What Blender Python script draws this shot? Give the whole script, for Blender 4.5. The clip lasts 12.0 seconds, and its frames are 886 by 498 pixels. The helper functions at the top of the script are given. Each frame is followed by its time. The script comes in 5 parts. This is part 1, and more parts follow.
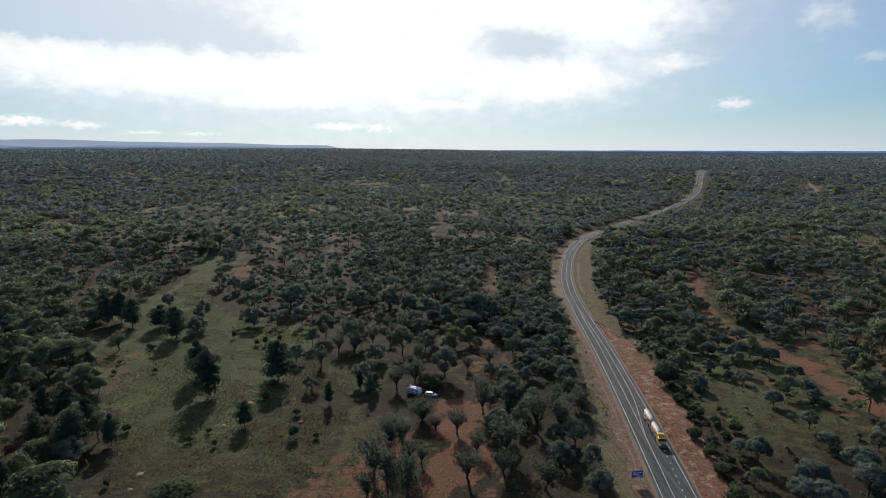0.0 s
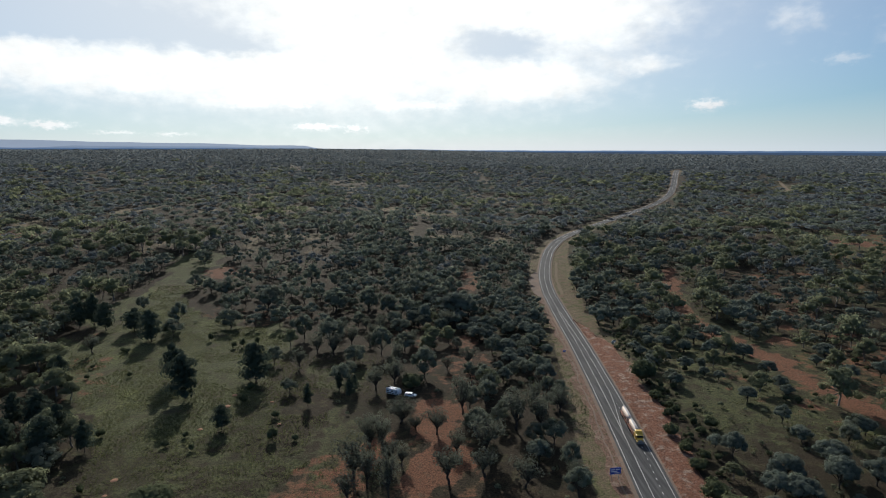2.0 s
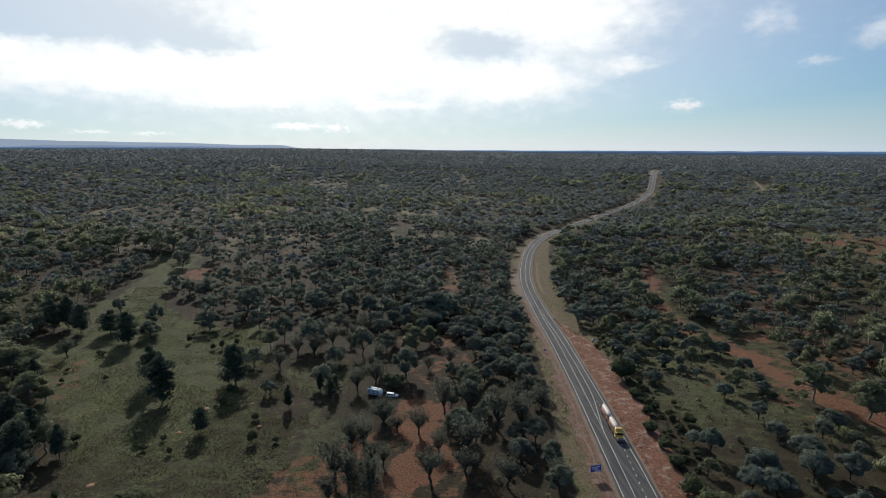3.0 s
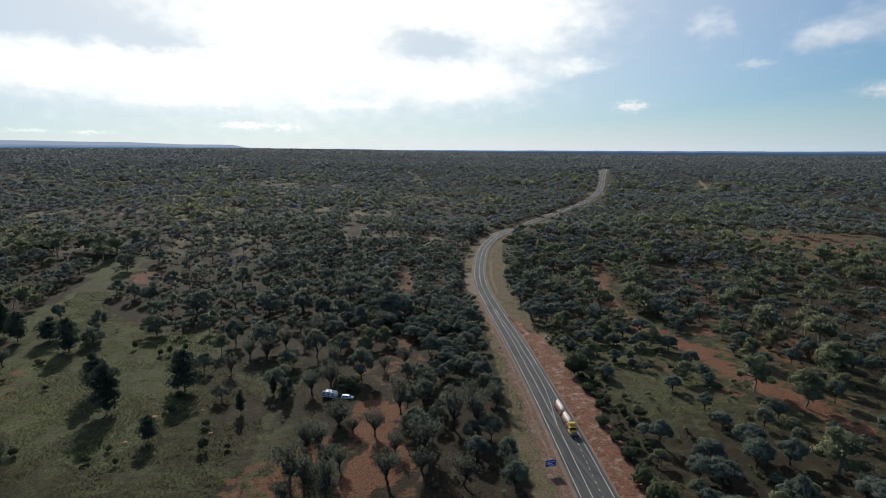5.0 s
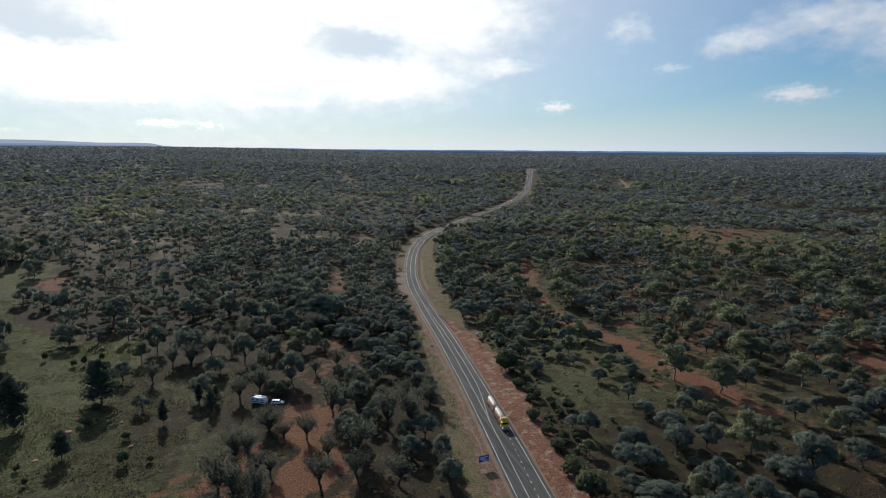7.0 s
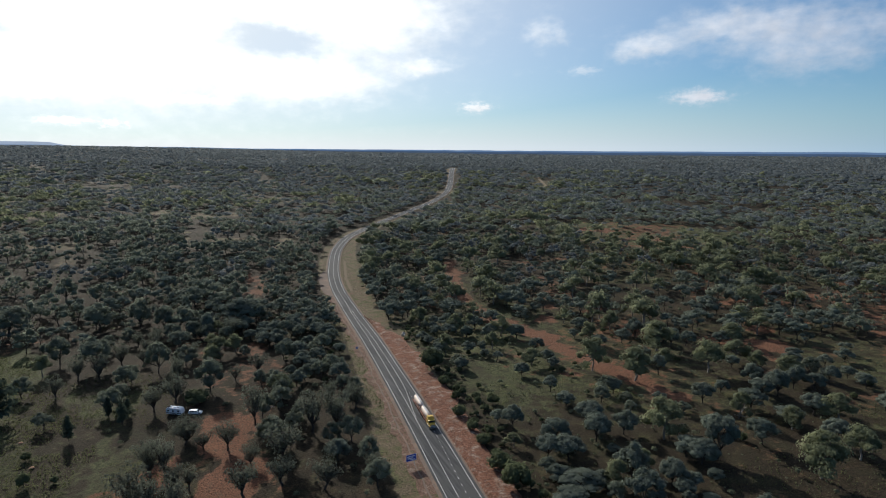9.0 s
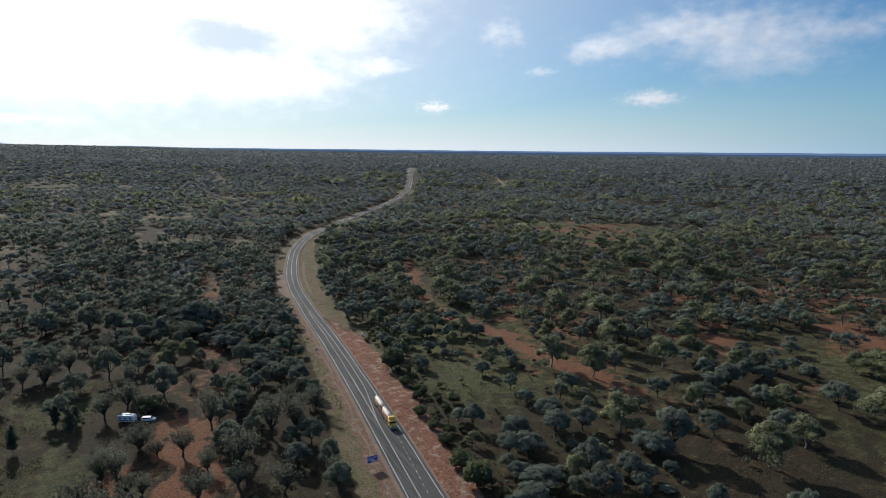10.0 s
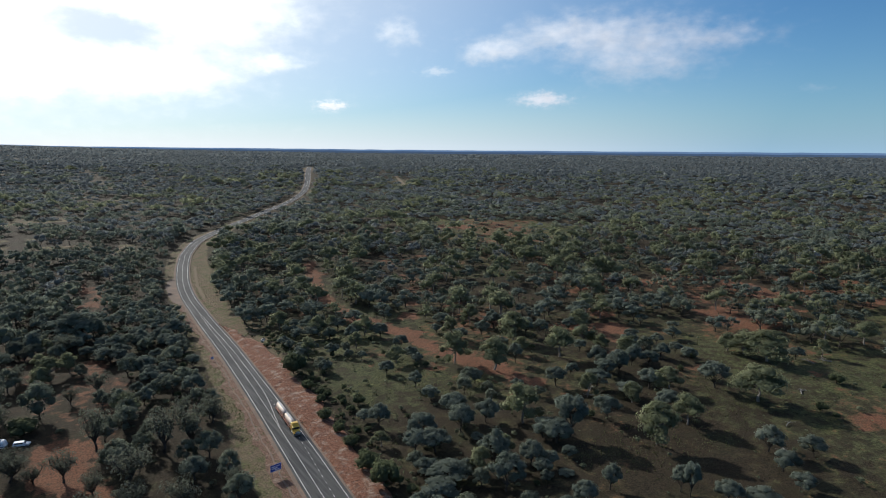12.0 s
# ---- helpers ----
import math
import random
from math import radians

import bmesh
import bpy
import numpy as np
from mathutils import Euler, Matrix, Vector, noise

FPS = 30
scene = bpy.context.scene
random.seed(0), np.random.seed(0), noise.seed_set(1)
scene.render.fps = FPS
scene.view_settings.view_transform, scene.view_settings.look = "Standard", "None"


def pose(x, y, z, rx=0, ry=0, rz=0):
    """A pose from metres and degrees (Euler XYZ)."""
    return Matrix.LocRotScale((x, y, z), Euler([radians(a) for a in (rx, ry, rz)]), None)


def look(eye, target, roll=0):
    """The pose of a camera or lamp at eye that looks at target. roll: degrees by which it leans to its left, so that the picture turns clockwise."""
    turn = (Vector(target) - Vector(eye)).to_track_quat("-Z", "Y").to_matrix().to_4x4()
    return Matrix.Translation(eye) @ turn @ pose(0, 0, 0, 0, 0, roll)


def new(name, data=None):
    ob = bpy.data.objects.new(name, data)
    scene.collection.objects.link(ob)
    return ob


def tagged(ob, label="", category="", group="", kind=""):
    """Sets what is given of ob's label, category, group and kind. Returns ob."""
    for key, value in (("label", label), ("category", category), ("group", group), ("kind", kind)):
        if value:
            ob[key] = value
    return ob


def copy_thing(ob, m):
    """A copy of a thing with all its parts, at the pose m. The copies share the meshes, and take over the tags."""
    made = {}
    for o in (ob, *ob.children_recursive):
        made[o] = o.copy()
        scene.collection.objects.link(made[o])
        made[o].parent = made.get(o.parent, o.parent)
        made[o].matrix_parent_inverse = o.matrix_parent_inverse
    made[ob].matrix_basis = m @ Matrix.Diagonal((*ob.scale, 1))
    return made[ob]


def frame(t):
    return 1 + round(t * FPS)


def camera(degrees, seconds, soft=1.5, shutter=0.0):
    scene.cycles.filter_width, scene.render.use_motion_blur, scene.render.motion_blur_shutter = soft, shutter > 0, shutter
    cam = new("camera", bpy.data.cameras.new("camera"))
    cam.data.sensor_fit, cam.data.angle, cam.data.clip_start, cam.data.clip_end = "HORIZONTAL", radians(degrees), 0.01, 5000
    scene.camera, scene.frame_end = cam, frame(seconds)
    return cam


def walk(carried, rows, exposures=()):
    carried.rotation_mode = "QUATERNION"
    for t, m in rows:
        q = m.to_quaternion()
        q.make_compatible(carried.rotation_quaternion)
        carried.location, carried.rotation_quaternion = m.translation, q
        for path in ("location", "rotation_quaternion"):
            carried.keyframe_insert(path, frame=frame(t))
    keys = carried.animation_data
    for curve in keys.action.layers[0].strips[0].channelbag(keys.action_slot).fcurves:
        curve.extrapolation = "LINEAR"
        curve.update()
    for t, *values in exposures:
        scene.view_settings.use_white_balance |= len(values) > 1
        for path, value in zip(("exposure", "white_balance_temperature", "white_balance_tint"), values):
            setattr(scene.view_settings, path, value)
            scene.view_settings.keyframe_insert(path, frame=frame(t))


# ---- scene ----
cam = camera(71.8, 12.0, soft=1.0)
EYE = (0.0, 0.0, 100.0)
# seconds, heading to the right, pitch, roll
TURNS = [
    (0.0, 0.0, -9.32, -0.143), (0.5, 0.393, -9.319, -0.172), (1.0, 0.933, -9.315, -0.184), (1.5, 1.483, -9.305, -0.183),
    (2.0, 2.014, -9.304, -0.17), (2.5, 2.793, -9.308, -0.137), (3.0, 3.807, -9.322, -0.09), (5.0, 8.142, -9.344, -0.045),
    (5.5, 9.391, -9.367, -0.008), (6.0, 10.802, -9.368, 0.035), (6.5, 12.526, -9.383, 0.079), (7.0, 14.686, -9.396, 0.145),
    (9.0, 21.947, -9.418, 0.229), (9.5, 23.714, -9.414, 0.315), (10.0, 25.759, -9.41, 0.402), (10.5, 28.131, -9.414, 0.472),
    (11.0, 30.677, -9.411, 0.512), (11.5, 33.229, -9.417, 0.505), (12.0, 35.103, -9.444, 0.446),
]
walk(cam, [(t, pose(*EYE, 90 + pitch, 0, -yaw) @ pose(0, 0, 0, 0, 0, roll)) for t, yaw, pitch, roll in TURNS],
     exposures=[(0.0, 0.0, 6450, 10), (6.0, 0.02, 6450, 10), (9.0, 0.14, 6400, 10), (12.0, 0.24, 6320, 10)])

# ---- sky and sun ----
SUN_AZ, SUN_EL = radians(-8.0), radians(27.0)      # from +y towards +x
SKY, CLOUD_GLOW = 0.059, 1.0
world = bpy.data.worlds.new("sky")
scene.world = world
world.use_nodes = True
WT = world.node_tree
WT.nodes.clear()


def wmath(op, a, b=None, c=None, clamp=False):
    n = WT.nodes.new("ShaderNodeMath")
    n.operation, n.use_clamp = op, clamp
    for i, v in enumerate((a, b, c)):
        if v is None:
            continue
        if isinstance(v, (int, float)):
            n.inputs[i].default_value = v
        else:
            WT.links.new(v, n.inputs[i])
    return n.outputs[0]


def build_sky():
    sky = WT.nodes.new("ShaderNodeTexSky")
    sky.sky_type, sky.sun_disc = "NISHITA", False
    sky.sun_elevation, sky.sun_rotation = SUN_EL, SUN_AZ
    sky.altitude, sky.air_density, sky.dust_density, sky.ozone_density = 200, 1.0, 0.35, 3.0
    at = WT.nodes.new("ShaderNodeTexCoord").outputs["Generated"]
    xyz = WT.nodes.new("ShaderNodeSeparateXYZ")
    WT.links.new(at, xyz.inputs[0])
    x, y, z = xyz.outputs
    az = wmath("MULTIPLY", wmath("ARCTAN2", x, y), 57.2958)
    el = wmath("MULTIPLY", wmath("ARCSINE", z), 57.2958)
    flat = WT.nodes.new("ShaderNodeCombineXYZ")
    WT.links.new(wmath("MULTIPLY", az, 0.24), flat.inputs[0])
    WT.links.new(wmath("MULTIPLY", el, 0.40), flat.inputs[1])

    def wnoise(scale, detail, rough=0.55):
        n = WT.nodes.new("ShaderNodeTexNoise")
        n.inputs["Scale"].default_value, n.inputs["Detail"].default_value = scale, detail
        n.inputs["Roughness"].default_value = rough
        WT.links.new(flat.outputs[0], n.inputs["Vector"])
        return n.outputs[0]

    # banks of cloud: heading, height, half width, half height, weight
    banks = [
        (-27.5, 6.4, 10.0, 1.8, 1.0), (-14.2, 6.1, 6.4, 1.8, 0.9), (-4.2, 9.6, 7.6, 4.6, 1.3), (10.0, 5.8, 5.4, 1.6, 1.1),
        (3.4, 12.6, 12.6, 1.8, 1.1), (15.1, 10.6, 5.9, 2.4, 0.8), (19.9, 7.1, 2.2, 0.7, 0.6), (31.0, 10.0, 1.6, 1.1, 0.5),
        (-33.4, 7.5, 2.2, 1.0, 0.6), (39.3, 8.4, 2.5, 1.0, 0.62), (45.8, 9.8, 5.3, 1.4, 0.54), (52.9, 9.1, 6.6, 2.5, 0.44),
        (51.7, 6.9, 4.6, 1.4, 0.38), (59.5, 9.2, 3.7, 0.9, 0.3), (4.4, 9.9, 2.7, 1.3, -0.62), (8.3, 8.9, 2.6, 1.1, -0.6), (-15.5, 8.6, 4.3, 0.8, -0.6),
        (-26.0, 9.7, 6.4, 1.1, -0.6), (-32.5, 9.8, 3.3, 1.0, -0.5),
    ]
    small = [
        (24.9, 3.6, 1.1, 0.4, 1.1), (44.0, 4.3, 2.1, 0.55, 0.95), (34.3, 6.7, 1.6, 0.4, 0.45), (65.5, 4.7, 2.2, 0.4, 0.25),
        (-34.1, 2.2, 1.5, 0.32, 1.3), (-30.2, 1.9, 1.1, 0.24, 1.3), (-9.4, 2.0, 1.4, 0.2, 1.3), (-6.0, 1.8, 0.6, 0.2, 1.2),
        (-25.8, 1.4, 1.3, 0.14, 0.6), (-21.5, 1.3, 1.4, 0.14, 0.6), (-15.3, 4.0, 2.2, 0.4, 0.5), (-11.1, 3.9, 0.7, 0.3, 0.5),
        (-3.0, 4.0, 0.9, 0.4, 0.6), (0.9, 3.9, 2.6, 0.3, 0.4),
    ]
    wob_a = wmath("MULTIPLY_ADD", wnoise(1.6, 5), 5.0, -2.5)
    wob_e = wmath("MULTIPLY_ADD", wnoise(2.2, 5), 2.0, -1.0)
    total = None
    puff_a = wmath("MULTIPLY_ADD", wnoise(6.5, 6, 0.6), 3.6, -1.8)
    puff_e = wmath("MULTIPLY_ADD", wnoise(7.5, 6, 0.6), 0.9, -0.45)
    for rows, wa_, we_ in ((banks, wob_a, wob_e), (small, puff_a, puff_e)):
        a0, e0 = wmath("ADD", wa_, az), wmath("ADD", we_, el)
        for a, e, wa, we, s in rows:
            q = wmath("POWER", wmath("MULTIPLY_ADD", a0, 1 / wa, -a / wa), 2.0)
            r = wmath("POWER", wmath("MULTIPLY_ADD", e0, 1 / we, -e / we), 2.0)
            g = wmath("MULTIPLY", wmath("EXPONENT", wmath("MULTIPLY", wmath("ADD", q, r), -0.8)), s)
            total = g if total is None else wmath("ADD", total, g)
    # broken cloud high up and to the sides goes on past the view
    high = wmath("MULTIPLY", wmath("SMOOTH_MIN", wmath("MULTIPLY", wmath("SUBTRACT", el, 13.0), 0.08, clamp=True), 1.0, 0.1), 0.3)
    # a thin veil round the sun
    sunv = (math.sin(SUN_AZ) * math.cos(SUN_EL), math.cos(SUN_AZ) * math.cos(SUN_EL), math.sin(SUN_EL))
    dot = WT.nodes.new("ShaderNodeVectorMath")
    dot.operation = "DOT_PRODUCT"
    WT.links.new(at, dot.inputs[0])
    dot.inputs[1].default_value = sunv
    veil = wmath("MULTIPLY", wmath("POWER", wmath("MAXIMUM", dot.outputs["Value"], 0.0), 7.0), 0.42)
    total = wmath("ADD", wmath("ADD", total, high), veil)
    fray = wmath("MULTIPLY_ADD", wnoise(2.4, 7, 0.52), 0.66, -0.33)
    dens = wmath("ADD", total, fray)
    ramp = WT.nodes.new("ShaderNodeMapRange")
    ramp.interpolation_type = "SMOOTHSTEP"
    for i, v in ((1, 0.08), (2, 1.12), (3, 0.0), (4, 1.0)):
        ramp.inputs[i].default_value = v
    WT.links.new(dens, ramp.inputs[0])
    # clouds are dazzling towards the sun and dull lilac away from it
    towards = wmath("POWER", wmath("MULTIPLY_ADD", dot.outputs["Value"], 1 / 0.65, -0.25 / 0.65, clamp=True), 2.0)
    tint = WT.nodes.new("ShaderNodeMix")
    tint.data_type = "RGBA"
    WT.links.new(towards, tint.inputs[0])
    tint.inputs[6].default_value, tint.inputs[7].default_value = (0.50, 0.535, 0.62, 1), (1.06, 1.085, 1.07, 1)
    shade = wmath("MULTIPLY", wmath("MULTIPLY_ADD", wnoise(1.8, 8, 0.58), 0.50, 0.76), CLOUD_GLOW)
    colour = WT.nodes.new("ShaderNodeVectorMath")
    colour.operation = "SCALE"
    WT.links.new(tint.outputs[2], colour.inputs[0])
    WT.links.new(shade, colour.inputs["Scale"])
    blue = WT.nodes.new("ShaderNodeVectorMath")
    blue.operation = "MULTIPLY"
    blue.inputs[1].default_value = (SKY * 0.57, SKY * 1.0, SKY * 1.32)
    WT.links.new(sky.outputs[0], blue.inputs[0])
    mix = WT.nodes.new("ShaderNodeMix")
    mix.data_type = "RGBA"
    WT.links.new(ramp.outputs[0], mix.inputs[0])
    # pale haze low over the horizon
    haze = WT.nodes.new("ShaderNodeMix")
    haze.data_type = "RGBA"
    low = wmath("MULTIPLY", wmath("EXPONENT", wmath("MULTIPLY", wmath("MAXIMUM", el, 0.0), -0.25)), 0.95)
    round_sun = wmath("MULTIPLY", wmath("POWER", wmath("MAXIMUM", dot.outputs["Value"], 0.0), 2.8), 0.98)
    WT.links.new(wmath("MINIMUM", wmath("MAXIMUM", low, round_sun), 1.0), haze.inputs[0])
    WT.links.new(blue.outputs[0], haze.inputs[6])
    pale = WT.nodes.new("ShaderNodeMix")
    pale.data_type = "RGBA"
    WT.links.new(wmath("MULTIPLY_ADD", dot.outputs["Value"], 1 / 0.57, -0.3 / 0.57, clamp=True), pale.inputs[0])
    pale.inputs[6].default_value, pale.inputs[7].default_value = (0.28, 0.435, 0.565, 1), (0.79, 0.825, 0.845, 1)
    WT.links.new(pale.outputs[2], haze.inputs[7])
    WT.links.new(haze.outputs[2], mix.inputs[6])
    WT.links.new(colour.outputs[0], mix.inputs[7])
    bg = WT.nodes.new("ShaderNodeBackground")
    WT.links.new(mix.outputs[2], bg.inputs[0])
    out = WT.nodes.new("ShaderNodeOutputWorld")
    WT.links.new(bg.outputs[0], out.inputs[0])


build_sky()
sun = new("sun", bpy.data.lights.new("sun", "SUN"))
sun.data.energy, sun.data.angle, sun.data.color = 4.4, radians(0.6), (1.0, 0.95, 0.86)
sun.matrix_world = look((math.sin(SUN_AZ) * 100, math.cos(SUN_AZ) * 100, 100 * math.tan(SUN_EL)), (0, 0, 0))


# ---- materials ----
class Nodes:
    """A small helper for building node materials."""

    def __init__(self, name, rough=0.8, spec=0.3, metal=0.0):
        self.mat = bpy.data.materials.new(name)
        self.mat.use_nodes = True
        self.t = self.mat.node_tree
        self.bsdf = self.t.nodes["Principled BSDF"]
        self.bsdf.inputs["Roughness"].default_value = rough
        self.bsdf.inputs["Specular IOR Level"].default_value = spec
        self.bsdf.inputs["Metallic"].default_value = metal
        self.where = self.t.nodes.new("ShaderNodeNewGeometry").outputs["Position"]

    def put(self, socket, v):
        if isinstance(v, (int, float)):
            socket.default_value = v
        elif isinstance(v, tuple):
            socket.default_value = (*v, 1.0) if len(v) == 3 and socket.type == "RGBA" else v
        else:
            self.t.links.new(v, socket)

    def noise(self, scale, detail=4, rough=0.55, stretch=None):
        n = self.t.nodes.new("ShaderNodeTexNoise")
        n.inputs["Scale"].default_value, n.inputs["Detail"].default_value = scale, detail
        n.inputs["Roughness"].default_value = rough
        vec = self.where
        if stretch:
            m = self.t.nodes.new("ShaderNodeMapping")
            m.inputs["Scale"].default_value = stretch
            self.put(m.inputs["Vector"], vec)
            vec = m.outputs[0]
        self.put(n.inputs["Vector"], vec)
        return n.outputs[0]

    def spots(self, scale, spread=1.0):
        """Scattered spots: 1 at their middles, 0 between them."""
        n = self.t.nodes.new("ShaderNodeTexVoronoi")
        n.inputs["Scale"].default_value, n.inputs["Randomness"].default_value = scale, spread
        self.put(n.inputs["Vector"], self.where)
        return self.step(n.outputs["Distance"], 0.42, 0.12)

    def math(self, op, a, b, clamp=False):
        n = self.t.nodes.new("ShaderNodeMath")
        n.operation, n.use_clamp = op, clamp
        self.put(n.inputs[0], a), self.put(n.inputs[1], b)
        return n.outputs[0]

    def step(self, v, lo, hi):
        n = self.t.nodes.new("ShaderNodeMapRange")
        n.interpolation_type = "SMOOTHSTEP"
        self.put(n.inputs[0], v)
        n.inputs[1].default_value, n.inputs[2].default_value = lo, hi
        return n.outputs[0]

    def mix(self, f, a, b):
        n = self.t.nodes.new("ShaderNodeMix")
        n.data_type = "RGBA"
        self.put(n.inputs[0], f), self.put(n.inputs[6], a), self.put(n.inputs[7], b)
        return n.outputs[2]

    def attr(self, name):
        n = self.t.nodes.new("ShaderNodeAttribute")
        n.attribute_name = name
        return n.outputs["Fac"]

    def island(self):
        return self.t.nodes.new("ShaderNodeNewGeometry").outputs["Random Per Island"]

    def each(self):
        return self.t.nodes.new("ShaderNodeObjectInfo").outputs["Random"]

    def colour(self, c):
        self.put(self.bsdf.inputs["Base Color"], c)

    def bump(self, height, strength=0.5, distance=0.1):
        n = self.t.nodes.new("ShaderNodeBump")
        n.inputs["Strength"].default_value, n.inputs["Distance"].default_value = strength, distance
        self.put(n.inputs["Height"], height)
        self.put(self.bsdf.inputs["Normal"], n.outputs[0])

    def leafy(self, colour, amount=0.25):
        """Adds light that shines through thin leaves."""
        tr = self.t.nodes.new("ShaderNodeBsdfTranslucent")
        self.put(tr.inputs["Color"], colour)
        mx = self.t.nodes.new("ShaderNodeMixShader")
        mx.inputs[0].default_value = amount
        out = self.t.nodes["Material Output"]
        self.t.links.new(self.bsdf.outputs[0], mx.inputs[1])
        self.t.links.new(tr.outputs[0], mx.inputs[2])
        self.t.links.new(mx.outputs[0], out.inputs[0])


def plain(name, c, rough=0.6, spec=0.4, metal=0.0, wear=0.12, scale=3.0):
    n = Nodes(name, rough, spec, metal)
    dark = tuple(v * (1 - wear) for v in c)
    light = tuple(min(1, v * (1 + wear)) for v in c)
    n.colour(n.mix(n.noise(scale, 5), dark, light))
    return n.mat


def foliage(name, dark, light, shine=0.2):
    n = Nodes(name, 0.9, 0.06)
    tree = n.step(n.noise(0.11, 2, 0.5), 0.30, 0.70)
    v = n.math("ADD", n.math("MULTIPLY", n.island(), 0.12), n.math("MULTIPLY", n.each(), 0.26))
    v = n.math("ADD", v, n.math("MULTIPLY", tree, 0.52), True)
    c = n.mix(v, dark, light)
    grove = n.math("ADD", n.step(n.noise(0.03, 3), 0.46, 0.66), n.math("MULTIPLY", n.step(n.noise(0.0045, 4, 0.6), 0.45, 0.62), 0.6), True)
    c = n.mix(n.math("MULTIPLY", grove, 0.5), c, tuple(a * 0.70 + b * 0.25 for a, b in zip(dark, light)))
    grain = n.noise(1.7, 4, 0.7)
    c = n.mix(n.math("MULTIPLY", n.step(grain, 0.62, 0.36), 0.2), c, tuple(a * 0.55 for a in dark))
    n.colour(c)
    n.bump(grain, 0.7, 0.6)
    n.leafy(c, shine)
    return n.mat


def bark(name, dark, light):
    n = Nodes(name, 0.85, 0.2)
    n.colour(n.mix(n.noise(1.3, 6, 0.6, (1, 1, 0.35)), dark, light))
    return n.mat


def ground_material():
    n = Nodes("earth_and_grass", 0.95, 0.1)
    mid, fine, grit = n.noise(0.16, 6, 0.65), n.noise(1.6, 8, 0.72), n.noise(4.5, 4, 0.7)
    tuft = n.noise(0.9, 9, 0.75)
    speck = n.math("MULTIPLY", n.spots(0.85), n.step(n.noise(0.25, 4, 0.6), 0.42, 0.62))
    crisp = n.step(n.math("ADD", n.math("MULTIPLY", fine, 0.6), n.math("MULTIPLY", grit, 0.4)), 0.38, 0.62)
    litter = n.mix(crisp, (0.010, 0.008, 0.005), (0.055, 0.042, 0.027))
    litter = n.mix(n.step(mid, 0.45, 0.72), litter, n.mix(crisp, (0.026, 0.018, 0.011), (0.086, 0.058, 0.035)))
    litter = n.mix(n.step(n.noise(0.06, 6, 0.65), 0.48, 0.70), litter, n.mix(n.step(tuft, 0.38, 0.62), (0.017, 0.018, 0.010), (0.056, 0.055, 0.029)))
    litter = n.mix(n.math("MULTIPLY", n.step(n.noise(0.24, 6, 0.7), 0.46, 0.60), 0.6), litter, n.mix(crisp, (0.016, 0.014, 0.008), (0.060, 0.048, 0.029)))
    grass = n.mix(n.step(tuft, 0.36, 0.64), (0.031, 0.036, 0.017), (0.108, 0.113, 0.052))
    grass = n.mix(n.step(n.noise(0.10, 7, 0.7), 0.47, 0.66), grass, n.mix(crisp, (0.030, 0.026, 0.016), (0.078, 0.066, 0.039)))
    grass = n.mix(n.math("MULTIPLY", n.step(n.noise(0.035, 7, 0.7), 0.50, 0.72), 0.75), grass, n.mix(n.step(tuft, 0.36, 0.62), (0.033, 0.041, 0.015), (0.150, 0.163, 0.056)))
    red = n.mix(crisp, (0.070, 0.034, 0.021), (0.235, 0.112, 0.066))
    red = n.mix(n.step(n.noise(0.3, 6, 0.7), 0.50, 0.72), red, n.mix(crisp, (0.060, 0.042, 0.027), (0.165, 0.112, 0.074)))
    g = n.step(n.math("ADD", n.attr("grass"), n.math("MULTIPLY", n.math("SUBTRACT", mid, 0.5), 1.8)), 0.25, 0.75)
    r = n.step(n.math("ADD", n.attr("red"), n.math("MULTIPLY", n.math("SUBTRACT", mid, 0.5), 2.0)), 0.36, 0.70)
    side = n.mix(crisp, (0.062, 0.048, 0.033), (0.225, 0.170, 0.108))
    side = n.mix(n.step(n.noise(0.22, 7, 0.7), 0.44, 0.64), side, n.mix(n.step(tuft, 0.36, 0.64), (0.038, 0.044, 0.018), (0.140, 0.146, 0.064)))
    side = n.mix(n.step(n.noise(0.12, 6, 0.7), 0.52, 0.70), side, n.mix(crisp, (0.085, 0.052, 0.036), (0.220, 0.142, 0.100)))
    v = n.step(n.math("ADD", n.attr("verge"), n.math("MULTIPLY", n.math("SUBTRACT", n.noise(0.35, 6, 0.7), 0.5), 1.2)), 0.35, 0.65)
    c = n.mix(v, n.mix(r, n.mix(g, litter, grass), red), side)
    n.colour(n.mix(n.math("MULTIPLY", speck, 0.75), c, (0.020, 0.022, 0.012)))
    n.bump(n.math("ADD", n.math("MULTIPLY", tuft, 0.6), n.math("MULTIPLY", fine, 0.4)), 1.0, 0.8)
    return n.mat


def batter_material():
    n = Nodes("red_rubble", 0.95, 0.15)
    fine, mid, grit = n.noise(1.1, 10, 0.78), n.noise(0.28, 7, 0.72), n.noise(3.6, 5, 0.75)
    crisp = n.step(n.math("ADD", n.math("MULTIPLY", fine, 0.55), n.math("MULTIPLY", grit, 0.45)), 0.38, 0.62)
    c = n.mix(crisp, (0.075, 0.036, 0.024), (0.360, 0.168, 0.104))
    c = n.mix(n.step(mid, 0.50, 0.62), c, n.mix(crisp, (0.130, 0.084, 0.062), (0.520, 0.390, 0.310)))
    c = n.mix(n.step(n.noise(0.5, 6, 0.75), 0.58, 0.70), c, n.mix(crisp, (0.035, 0.028, 0.020), (0.11, 0.075, 0.05)))
    n.colour(c)
    n.bump(n.math("ADD", fine, grit), 1.0, 0.6)
    return n.mat


